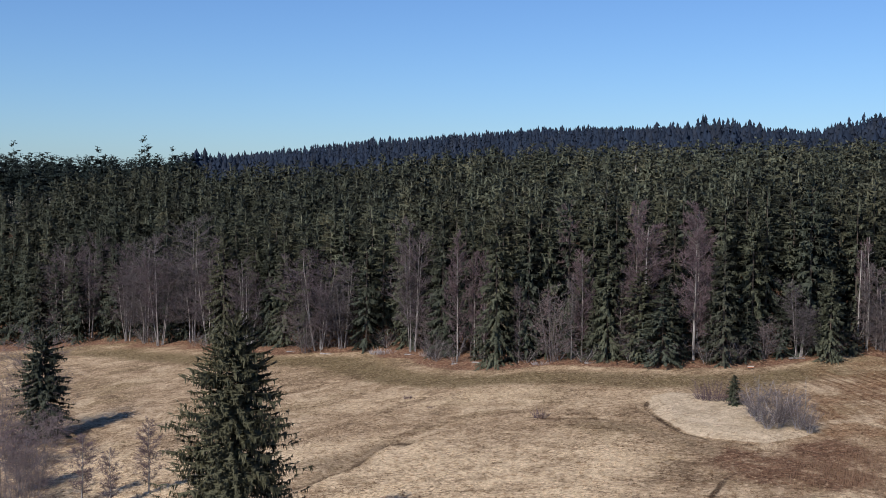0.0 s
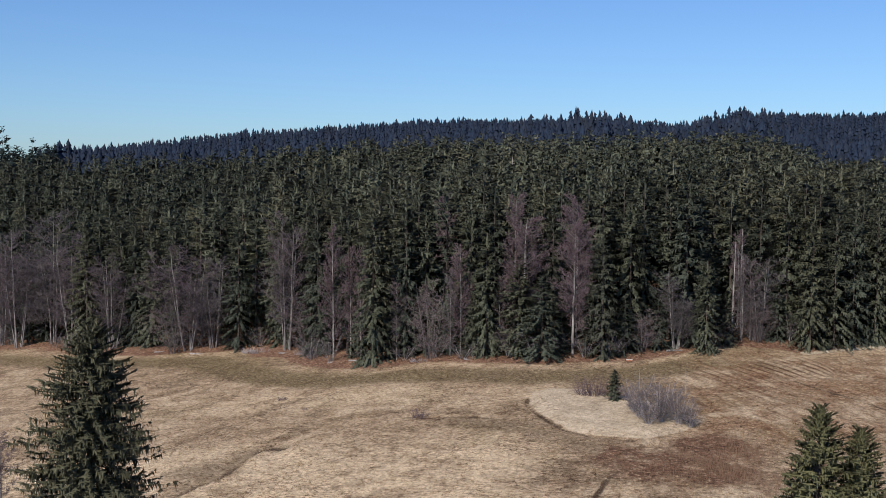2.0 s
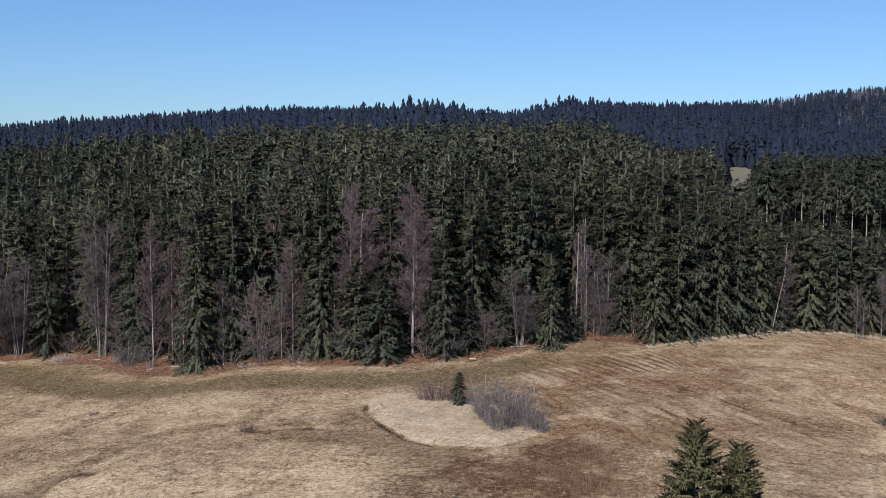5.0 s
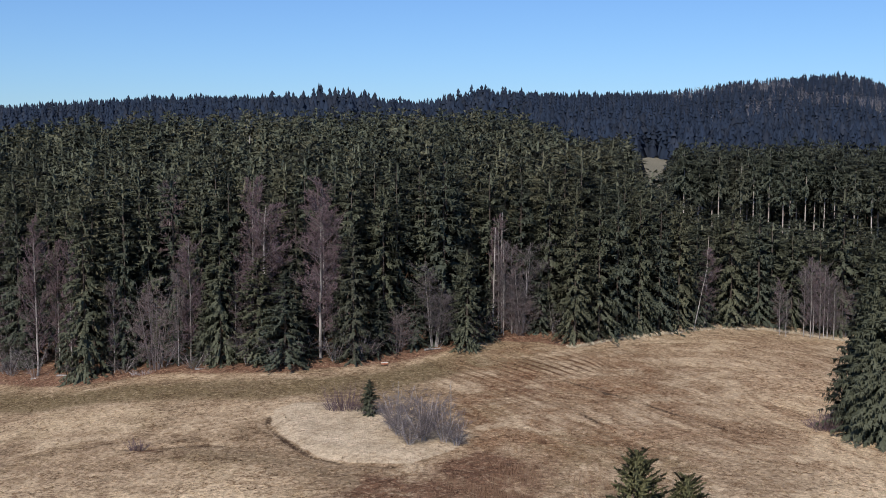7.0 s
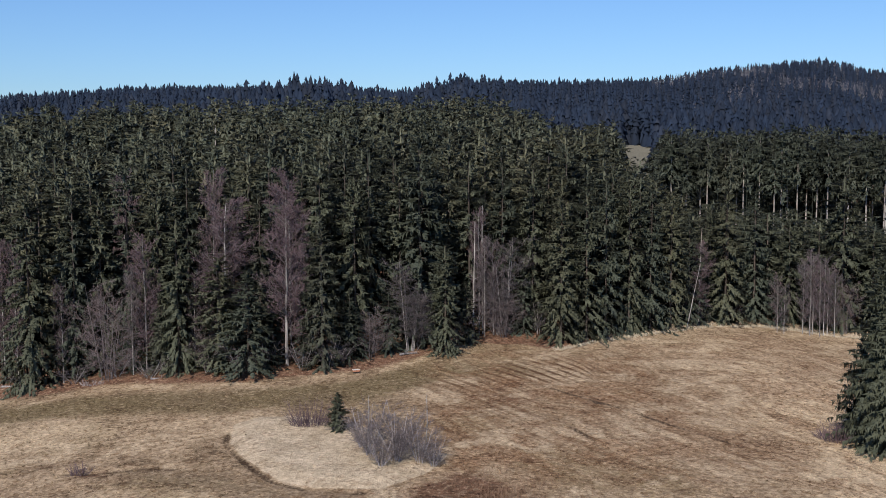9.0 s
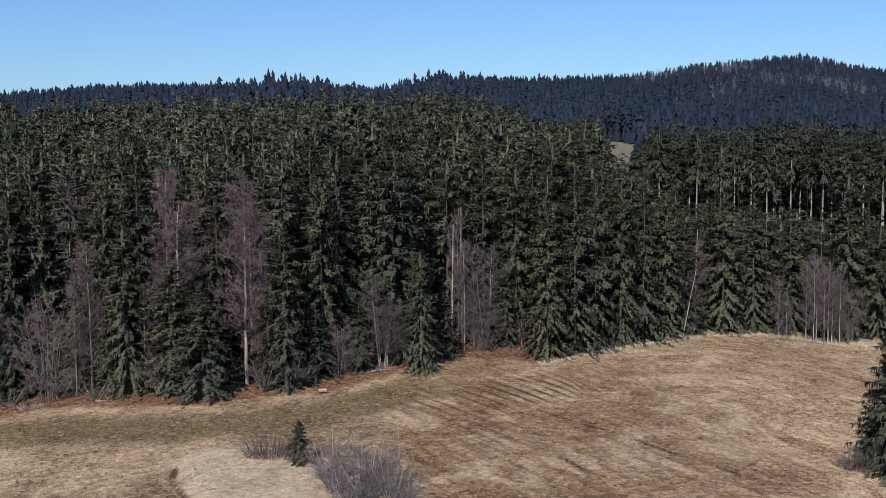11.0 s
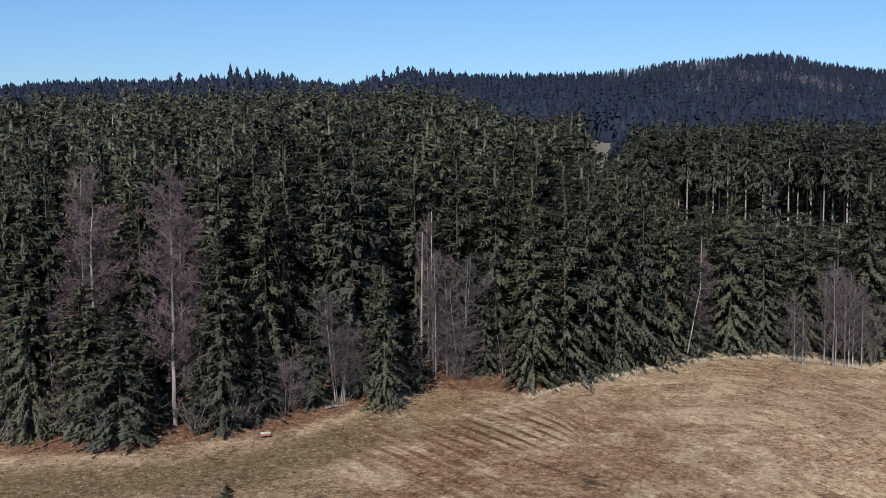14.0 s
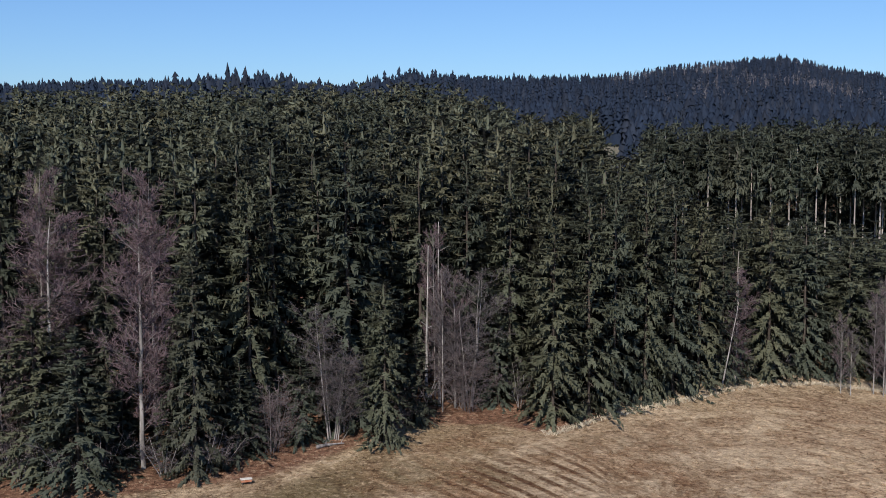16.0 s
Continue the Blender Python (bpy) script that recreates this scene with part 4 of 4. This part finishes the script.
wood = sow(30000, -230, 150, 138, 330, 3.3, lambda x, y: (into_wood(x, y) > 2.2) & (np.hypot(x, y) < 330) & (np.abs(np.degrees(np.arctan2(x, y + 40)) + 6) < 36) & ~gap_in_wood(x, y), occupied)
wood = wood[np.argsort(into_wood(wood[:, 0], wood[:, 1]))]
depth = into_wood(wood[:, 0], wood[:, 1])
azs, rs = np.degrees(np.arctan2(wood[:, 0], wood[:, 1])), np.hypot(wood[:, 0], wood[:, 1])
old = (azs > 11.0) & (rs > 259)


def wood_height(az, r, d):
    h = np.interp(d, (0, 6, 14, 40, 120), (19, 23, 25.6, 25.2, 23.6))
    return np.where(az > 9.0, np.minimum(h, np.where(az < 11.0, 20.8, np.interp(r, (150, 180, 212, 218, 256, 262), (19, 17.0, 15.0, 9.5, 8.5, 33.0)))), h)


heights = wood_height(azs, rs, depth) * rng.uniform(0.86, 1.06, len(wood))
single = np.zeros(len(wood), bool)
single[np.flatnonzero(~old & (azs > -34) & (azs < 26))[:170]] = True
single[np.flatnonzero(old)[:70]] = True
for i in np.flatnonzero(single):
    px, py = wood[i]
    if old[i]:
        STEMMED[i % 3].plant(px, py, heights[i], rng.uniform(2.3, 3.1))
    else:
        (DENSE if depth[i] < 6 else INNER)[i % (5 if depth[i] < 6 else 3)].plant(px, py, heights[i], rng.uniform(2.8, 3.8))

# ---- the rest of the forest, as masses ----
def mass(name, spots_xy, tall, wide, models, mat, label, smooth=False):
    """Many trees joined into one object, each with a tone of its own."""
    vs, fs, ts, bs, ns, at = [], [], [], [], [], 0
    zs = land(spots_xy[:, 0], spots_xy[:, 1])
    turn = rng.uniform(0, 6.28, len(spots_xy))
    pick = rng.integers(0, len(models), len(spots_xy))
    tone = rng.uniform(0, 1, len(spots_xy))
    for k, (v, f, bough, face) in enumerate(models):
        idx = np.flatnonzero(pick == k)
        if not len(idx):
            continue
        c, s = np.cos(turn[idx])[:, None], np.sin(turn[idx])[:, None]
        x = (v[None, :, 0] * c - v[None, :, 1] * s) * wide[idx][:, None] + spots_xy[idx, 0][:, None]
        y = (v[None, :, 0] * s + v[None, :, 1] * c) * wide[idx][:, None] + spots_xy[idx, 1][:, None]
        z = v[None, :, 2] * tall[idx][:, None] + zs[idx][:, None]
        vs.append(np.stack([x, y, z], 2).reshape(-1, 3))
        fs.append((f[None] + (np.arange(len(idx)) * len(v))[:, None, None]).reshape(-1, f.shape[1]) + at)
        ts.append(np.repeat(tone[idx], len(v)))
        bs.append(np.tile(bough, len(idx)))
        ns.append(np.stack([face[None, :, 0] * c - face[None, :, 1] * s, face[None, :, 0] * s + face[None, :, 1] * c, np.repeat(face[None, :, 2], len(idx), 0)], 2).reshape(-1, 3))
        at += len(idx) * len(v)
    ob = new(name, mesh_of(name, np.concatenate(vs), np.concatenate(fs), mat, {"tint": np.concatenate(ts), "bough": np.concatenate(bs), "outward": np.concatenate(ns)}, smooth))
    return tagged(ob, label, "forest", kind="stuff")


def unit_spruce(seed, clear, whorls, per, twigs, size, **kw):
    """A spruce 1 m high and 1 m in half width, for the masses."""
    v, f, _, extra = spruce_crown(seed, 26, 2.9, clear, whorls, per, twigs, size, **kw)
    v = v / np.array([2.9, 2.9, 26.0])
    tv, tf = tubes([(0, 0, -0.02)], [(0, 0, 0.9)], [0.06], [0.015], 4)
    tri = np.concatenate([tf[:, (0, 1, 2)], tf[:, (0, 2, 3)]])
    return (np.concatenate([v, tv * np.array([0.6, 0.6, 1.0])]), np.concatenate([f, tri + len(v)]), np.append(extra["bough"], np.full(len(tv), 0.3)),
            np.concatenate([extra["outward"], unit(tv * np.array([1.0, 1.0, 0.0]))]))


def far_spruce(seed, tiers, sides):
    """A far spruce 1 m high and 1 m in half width: a blunt spire of ragged, stepped tiers of boughs."""
    g = np.random.default_rng(seed)
    vs, fs, bs, n = [], [], [], 0
    for k in range(tiers):
        u = k / (tiers - 1)
        lo, hi = (0.0, 0.62) if k == 0 else (0.20 + 0.66 * u, min(1.0, 0.42 + 0.62 * u))
        a = np.arange(sides) * 2 * np.pi / sides + g.uniform(0, 6)
        rr = 0.95 * max(0.14, 1 - lo) ** 0.62 * np.where(np.arange(sides) % 2, 0.55, 1.0) * g.uniform(0.7, 1.3, sides)
        ring = np.stack([rr * np.cos(a), rr * np.sin(a), lo + g.uniform(-0.05, 0.05, sides)], 1)
        j = np.arange(sides)
        vs.append(np.concatenate([ring, [[g.normal(0, 0.05), g.normal(0, 0.05), hi]]]))
        fs.append(np.stack([j, (j + 1) % sides, np.full(sides, sides)], 1) + n)
        bs.append(np.full(sides + 1, g.uniform(0, 1)))
        n += sides + 1
    v = np.concatenate(vs)
    return v, np.concatenate(fs), np.concatenate(bs), unit(v * np.array([1.0, 1.0, 0.0]) + np.array([0, 0, 0.15]))


rest = ~single
full_models = [unit_spruce(200 + k, 0.6, 34, 4, 20, 0.74, droop=0.55, shape=0.45, ragged=0.22, broad=1.8) for k in range(4)]
mid_models = [unit_spruce(205 + k, 8.0, 22, 4, 14, 0.86, droop=0.55, shape=0.40, ragged=0.22, broad=1.9) for k in range(5)]
low_models = [unit_spruce(250 + k, 0.6, 14, 4, 5, 2.0, droop=0.45, shape=0.6, ragged=0.2, broad=1.5) for k in range(4)]
top_models = [unit_spruce(220 + k, 14.0, 14, 4, 10, 1.0, droop=0.5, shape=0.42, ragged=0.22, broad=2.3) for k in range(5)]
tip_models = [unit_spruce(230 + k, 17.0, 10, 4, 6, 1.1, droop=0.5, shape=0.45, ragged=0.22, broad=2.3) for k in range(5)]
stem_models = [unit_spruce(210 + k, 17.0, 11, 4, 11, 1.2, droop=0.45, shape=0.4, ragged=0.3, broad=1.6) for k in range(3)]
glade = (azs > 10.9) & (rs > 205) & (rs < 265) & ~old
cut = rest & glade
mass("young_forest", wood[cut], heights[cut], rng.uniform(1.9, 2.6, cut.sum()), low_models, FIR_NEEDLES, "lower young spruces before the old stand")
inner = depth * np.interp(azs, (-24, -8), (0.45, 1.0))
for lo, hi, models in ((-9, 9, full_models), (9, 36, mid_models), (36, 75, top_models), (75, 999, tip_models)):
    cut = rest & ~old & ~glade & ((inner < 36) | (rng.uniform(0, 1, len(wood)) < 0.68)) & (inner >= lo) & (inner < hi)
    firs = rng.uniform(0, 1, len(wood)) < np.interp(azs, (-38, -28, -20, 10), (0.95, 0.85, 0.35, 0.15))
    for kind, here, text in ((NEEDLES, cut & ~firs, "closed dark green spruce forest behind the meadow"), (FIR_NEEDLES, cut & firs, "blackish green firs in the closed forest")):
        if here.any():
            mass("spruce_forest" if kind == NEEDLES else "fir_forest", wood[here], heights[here], rng.uniform(2.7, 3.7, here.sum()), models, kind, text)
# added firs that stand in for the deep shade between the old trunks
under = sow(4000, 40, 190, 240, 345, 3.4, lambda x, y: (np.hypot(x, y) > 272) & (np.hypot(x, y) < 345) & (np.degrees(np.arctan2(x, y)) > 11.3) & (np.degrees(np.arctan2(x, y)) < 30), [])
mass("shaded_undergrowth", under, rng.uniform(9, 14, len(under)), rng.uniform(2.0, 3.0, len(under)), low_models, FIR_NEEDLES, "young firs added under the old spruces to darken the gaps between trunks")
cut = rest & old
mass("old_spruce_stand", wood[cut], heights[cut], rng.uniform(2.3, 3.1, cut.sum()), stem_models, FIR_NEEDLES, "old spruce stand with high crowns")


def clearing(x, y):
    az, r = np.degrees(np.arctan2(x, y)), np.hypot(x, y)
    return (np.abs(az - 10.3) < 1.0) & (r > 480) & (r < 590) | (np.abs(az - 10.1) < 0.8) & (r < 560)


def hillside(r0, r1, gap, count):
    ra, re, rd = np.array(RIDGE).T

    def keep(x, y):
        az, r = np.degrees(np.arctan2(x, y)), np.hypot(x, y)
        return (r > r0) & (r < r1) & (r < np.interp(az, ra, rd) + 70) & (az > -46) & (az < 32) & ~clearing(x, y)
    return sow(count, -r1 * 0.75, r1 * 0.55, 200, r1, gap, keep, [])


def seen(pts, slack):
    """Trees that rise over the wood before them."""
    az, r = np.degrees(np.arctan2(pts[:, 0], pts[:, 1])), np.hypot(pts[:, 0], pts[:, 1])
    line = np.interp(az, (-46, -30, -22, 3, 5, 6.5, 9, 10, 11.2, 13, 24), (0.6, 0.7, 1.0, 1.2, 0.7, -0.1, 0.2, -1.5, 0.6, 0.8, 1.0))
    return np.degrees(np.arctan2(land(pts[:, 0], pts[:, 1]) + 20 - 28, r)) > line - slack


h1 = hillside(320, 620, 4.8, 60000)
h1 = h1[seen(h1, 0.35)]
h1_r = np.hypot(h1[:, 0], h1[:, 1])
h1_az = np.degrees(np.arctan2(h1[:, 0], h1[:, 1]))
# trees past this line get the needle colour with the haze painted in
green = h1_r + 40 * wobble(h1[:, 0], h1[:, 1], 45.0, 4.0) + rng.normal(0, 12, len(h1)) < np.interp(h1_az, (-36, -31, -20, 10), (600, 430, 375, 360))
h2 = hillside(620, 1330, 5.7, 200000)
h2 = h2[seen(h2, 0.2)]
hill_models = [unit_spruce(240 + k, 9.0, 14, 4, 5, 1.2, droop=0.35, shape=0.62, ragged=0.22, broad=2.3) for k in range(6)]
hazed_hill_models = [far_spruce(300 + k, 8, 8) for k in range(6)]
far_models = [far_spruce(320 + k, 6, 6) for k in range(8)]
for name, pts, models, mats, wmin in (("ridge_forest", h1[green], hill_models, RIDGE_NEEDLES, 2.8), ("hill_forest", h1[~green], hazed_hill_models, HAZED_NEEDLES, 2.7), ("far_hill_forest", h2, far_models, HAZED_NEEDLES, 2.7)):
    a_, r_ = np.degrees(np.arctan2(pts[:, 0], pts[:, 1])), np.hypot(pts[:, 0], pts[:, 1])
    some = rng.uniform(0, 1, len(pts))
    tall = np.where(r_ > 620, rng.uniform(13.2, 16.8, len(pts)), rng.uniform(17, 23, len(pts)))
    tall = tall + (6 * np.exp(-((a_ + 6.0) / 2.3) ** 2) + 5 * np.exp(-((a_ - 0.8) / 2.2) ** 2)) * (some > 0.86) * rng.uniform(0.5, 1, len(pts)) + 2.0 * (some > 0.93)
    tall = tall + 7 * smooth01((-33 - a_) / 3) * (some > 0.9) * (wobble(pts[:, 0], pts[:, 1], 12.0, 1.0) > 0.0) * rng.uniform(0.4, 1.0, len(pts))
    bare = (wobble(pts[:, 0], pts[:, 1], 38.0, 3.0) + rng.normal(0, 0.25, len(pts)) > 0.18) & (a_ > 11) & (r_ > 700)
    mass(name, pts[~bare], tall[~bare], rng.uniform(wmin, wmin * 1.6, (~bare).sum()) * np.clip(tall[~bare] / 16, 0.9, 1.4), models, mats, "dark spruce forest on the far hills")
    if bare.any():
        mass("bare_hill_trees", pts[bare], tall[bare] * 0.8, rng.uniform(1.6, 2.6, bare.sum()), [unit_spruce(340 + k, 9.0, 6, 3, 4, 2.6, droop=-0.4, shape=0.4, ragged=0.4, broad=0.8, lift=0.9) for k in range(3)], FAR_BARE, "grey leafless trees on the far hillside")

# ---- deadwood ----
def dead_stem(name, seed, x, y, length, radius, tilt, turn, label, category, mat):
    """A bare trunk with broken branch stubs, standing, leaning or lying."""
    g = np.random.default_rng(seed)
    ob = new(name)
    zs = np.linspace(0, length, 8)
    part("trunk", pole_mesh("trunk", np.column_stack([np.cumsum(g.normal(0, 0.03, (8, 2)), 0), zs]), radius * (1 - 0.75 * zs / length), mat, 7), ob)
    for k in range(7):
        u, a = g.uniform(0.3, 0.95) * length, g.uniform(0, 6.28)
        e = np.array([np.cos(a), np.sin(a), g.uniform(0.1, 0.7)]) * g.uniform(0.4, 1.3)
        v, f = tubes([(0, 0, u)], [e + np.array([0, 0, u])], [radius * 0.22], [radius * 0.06], 4)
        part("stub", mesh_of("stub", v, f, mat), ob)
    ob.matrix_basis = Matrix.Translation((x, y, float(land(x, y)) + (radius * 0.6 if tilt > 70 else -0.2))) @ Matrix.Rotation(radians(turn), 4, "Z") @ Matrix.Rotation(radians(tilt), 4, "Y")
    return tagged(ob, label, category, "deadwood")


dead_stem("dead_tree", 1, -41, 221, 24.5, 0.28, 1, 0, "pale dead standing trunk above the forest", "dead tree", STEM_BARK)
dead_stem("dead_tree", 2, 5.6, 156.0, 15.5, 0.16, 1, 40, "pale dead standing trunk at the forest edge", "dead tree", BIRCH_BARK)
dead_stem("dead_tree", 3, 6.9, 157.4, 17.5, 0.15, 2, 90, "pale dead standing trunk at the forest edge", "dead tree", BIRCH_BARK)
dead_stem("dead_tree", 4, 36.3, 165.8, 9.4, 0.09, 14, 20, "leaning bare dead trunk before the spruces", "dead tree", PALE_BARK)
dead_stem("dead_tree", 5, 38.9, 170.4, 13.8, 0.13, 2, 0, "pale dead standing trunk before the spruces", "dead tree", STEM_BARK)
for k, (x, y, ln, tr) in enumerate(((-70, 158.2, 7, 10), (-64, 156.6, 6, -25), (-78, 163.2, 8, 5), (-57, 146.4, 5, 20), (-53, 145.2, 5, -12), (-99, 168.5, 7, 15), (-90, 165.2, 6, -8), (-33.5, 140.9, 3.5, 12), (-3.8, 145.4, 2.5, 30))):
    dead_stem("fallen_log", 20 + k, x, y, ln, 0.17, 88, tr, "weathered fallen log at the forest edge", "log", PALE_BARK)

# ---- small things on the meadow ----
RED = bark("weathered_orange_paint", (0.42, 0.14, 0.07), (0.52, 0.24, 0.14), 6.0)
WHITE = bark("weathered_white_paint", (0.55, 0.50, 0.44), (0.70, 0.65, 0.58), 6.0)


def box_mesh(name, size, at, mat, edge=0.02):
    bm = bmesh.new()
    bmesh.ops.create_cube(bm, size=1.0, matrix=Matrix.Translation(at) @ Matrix.Diagonal((*size, 1)))
    bmesh.ops.bevel(bm, geom=bm.edges[:], offset=edge, segments=1, affect="EDGES")
    me = bpy.data.meshes.new(name)
    bm.to_mesh(me)
    bm.free()
    me.materials.append(mat)
    return me


trough = new("feeding_trough")
part("body", box_mesh("body", (1.0, 0.5, 0.24), (0, 0, 0.42), RED, 0.03), trough, "faded orange tub")
part("rim", box_mesh("rim", (1.1, 0.6, 0.07), (0, 0, 0.57), WHITE), trough, "pale rim")
for sx in (-0.4, 0.4):
    for sy in (-0.18, 0.18):
        part("leg", box_mesh("leg", (0.08, 0.08, 0.36), (sx, sy, 0.14), SPRUCE_BARK), trough)
trough.matrix_basis = stand(trough, -8.7, 138.0, 0.8, 0.85, 0.3)
tagged(trough, "small faded orange trough on wooden legs at the meadow edge", "trough")

# ---- rusty reeds in the wet hollow ----
RN = 9000
rx, ry = rng.normal(5.0, 4.2, RN), rng.normal(91.5, 6.0, RN)
rich = wobble(rx, ry, 1.9, 3.0) + rng.normal(0, 0.25, RN) > 0.1
rx, ry = rx[rich], ry[rich]
RN = len(rx)
rz, rh = land(rx, ry), rng.uniform(0.25, 0.75, RN)
ra_ = rng.uniform(0, 6.28, RN)
re_ = np.stack([np.cos(ra_), np.sin(ra_), ra_ * 0], 1) * rng.uniform(0.012, 0.03, RN)[:, None]
rp = np.stack([rx, ry, rz - 0.03], 1)
rt = rp + np.stack([rng.normal(0, 0.12, RN), rng.normal(0, 0.12, RN), rh], 1)
REED = twiggery("rusty_reed", (0.085, 0.048, 0.032), (0.22, 0.135, 0.085))
reeds = new("reed_bed", mesh_of("reed_bed", np.stack([rp - re_, rp + re_, rt], 1).reshape(-1, 3), np.arange(RN * 3).reshape(-1, 3), REED))
tagged(reeds, "rusty brown dry reeds in a wet hollow of the meadow", "reeds", kind="stuff")

# ---- pale fringe of uncut grass along the wood ----
FN = 7000
fx = rng.uniform(15.5, 64, FN)
fy = np.interp(fx, edge_x, edge_y) - 2.9 + rng.normal(0, 0.45, FN) * (0.6 + 0.4 * wobble(fx, fx * 0.7, 3.0, 1.0)) - 0.4 * wobble(fx, fx * 0, 2.4, 2.0)
thick_here = wobble(fx, fy * 0.3, 4.5, 5.0) + rng.normal(0, 0.35, FN) > -0.35
fx, fy = fx[thick_here], fy[thick_here]
FN = len(fx)
fa, fh = rng.uniform(0, 6.28, FN), rng.uniform(0.12, 0.42, FN)
fw = np.stack([np.cos(fa), np.sin(fa), fa * 0], 1) * rng.uniform(0.03, 0.07, FN)[:, None]
fp = np.stack([fx, fy, land(fx, fy) - 0.03], 1)
ft = fp + np.stack([rng.normal(0, 0.25, FN), rng.normal(-0.1, 0.25, FN), fh], 1)
FRINGE = twiggery("bleached_grass", (0.40, 0.335, 0.24), (0.66, 0.57, 0.43))
fringe = new("grass_fringe", mesh_of("grass_fringe", np.stack([fp - fw, fp + fw, ft], 1).reshape(-1, 3), np.arange(FN * 3).reshape(-1, 3), FRINGE))
tagged(fringe, "bleached uncut grass along the forest edge", "grass", kind="stuff")

# ---- dry grass ----
N = 52000
tx, ty = rng.uniform(-95, 62, N), 74 + 100 * rng.uniform(0, 1, N) ** 1.25
ok = (into_wood(tx, ty) < 0.5) & (~inside(tx, ty, ISLAND) | (rng.uniform(0, 1, N) < 0.06))
tx, ty = tx[ok], ty[ok]
st = stains(tx, ty)
tall = rng.uniform(0.05, 0.16, len(tx)) + 0.10 * (st["pale"] > 0.5) * rng.uniform(0.3, 1, len(tx))
tz = land(tx, ty)
bl = []
for k in range(2):
    a = rng.uniform(0, 6.28, len(tx))
    wide = 0.05 + 0.12 * rng.uniform(0, 1, len(tx))
    lean = rng.normal(0, 0.5, (2, len(tx))) * tall
    p = np.stack([tx, ty, tz - 0.02], 1)
    e = np.stack([np.cos(a) * wide, np.sin(a) * wide, a * 0], 1)
    bl.append(np.stack([p - e, p + e, p + np.stack([lean[0], lean[1], tall], 1)], 1))
bv = np.concatenate(bl).reshape(-1, 3)
grass = new("dry_grass", mesh_of("dry_grass", bv, np.arange(len(bv)).reshape(-1, 3), GRASS, {k: np.tile(np.repeat(v, 3), 2) for k, v in st.items()}))
tagged(grass, "short dry tufts of straw-coloured meadow grass", "grass", kind="stuff")
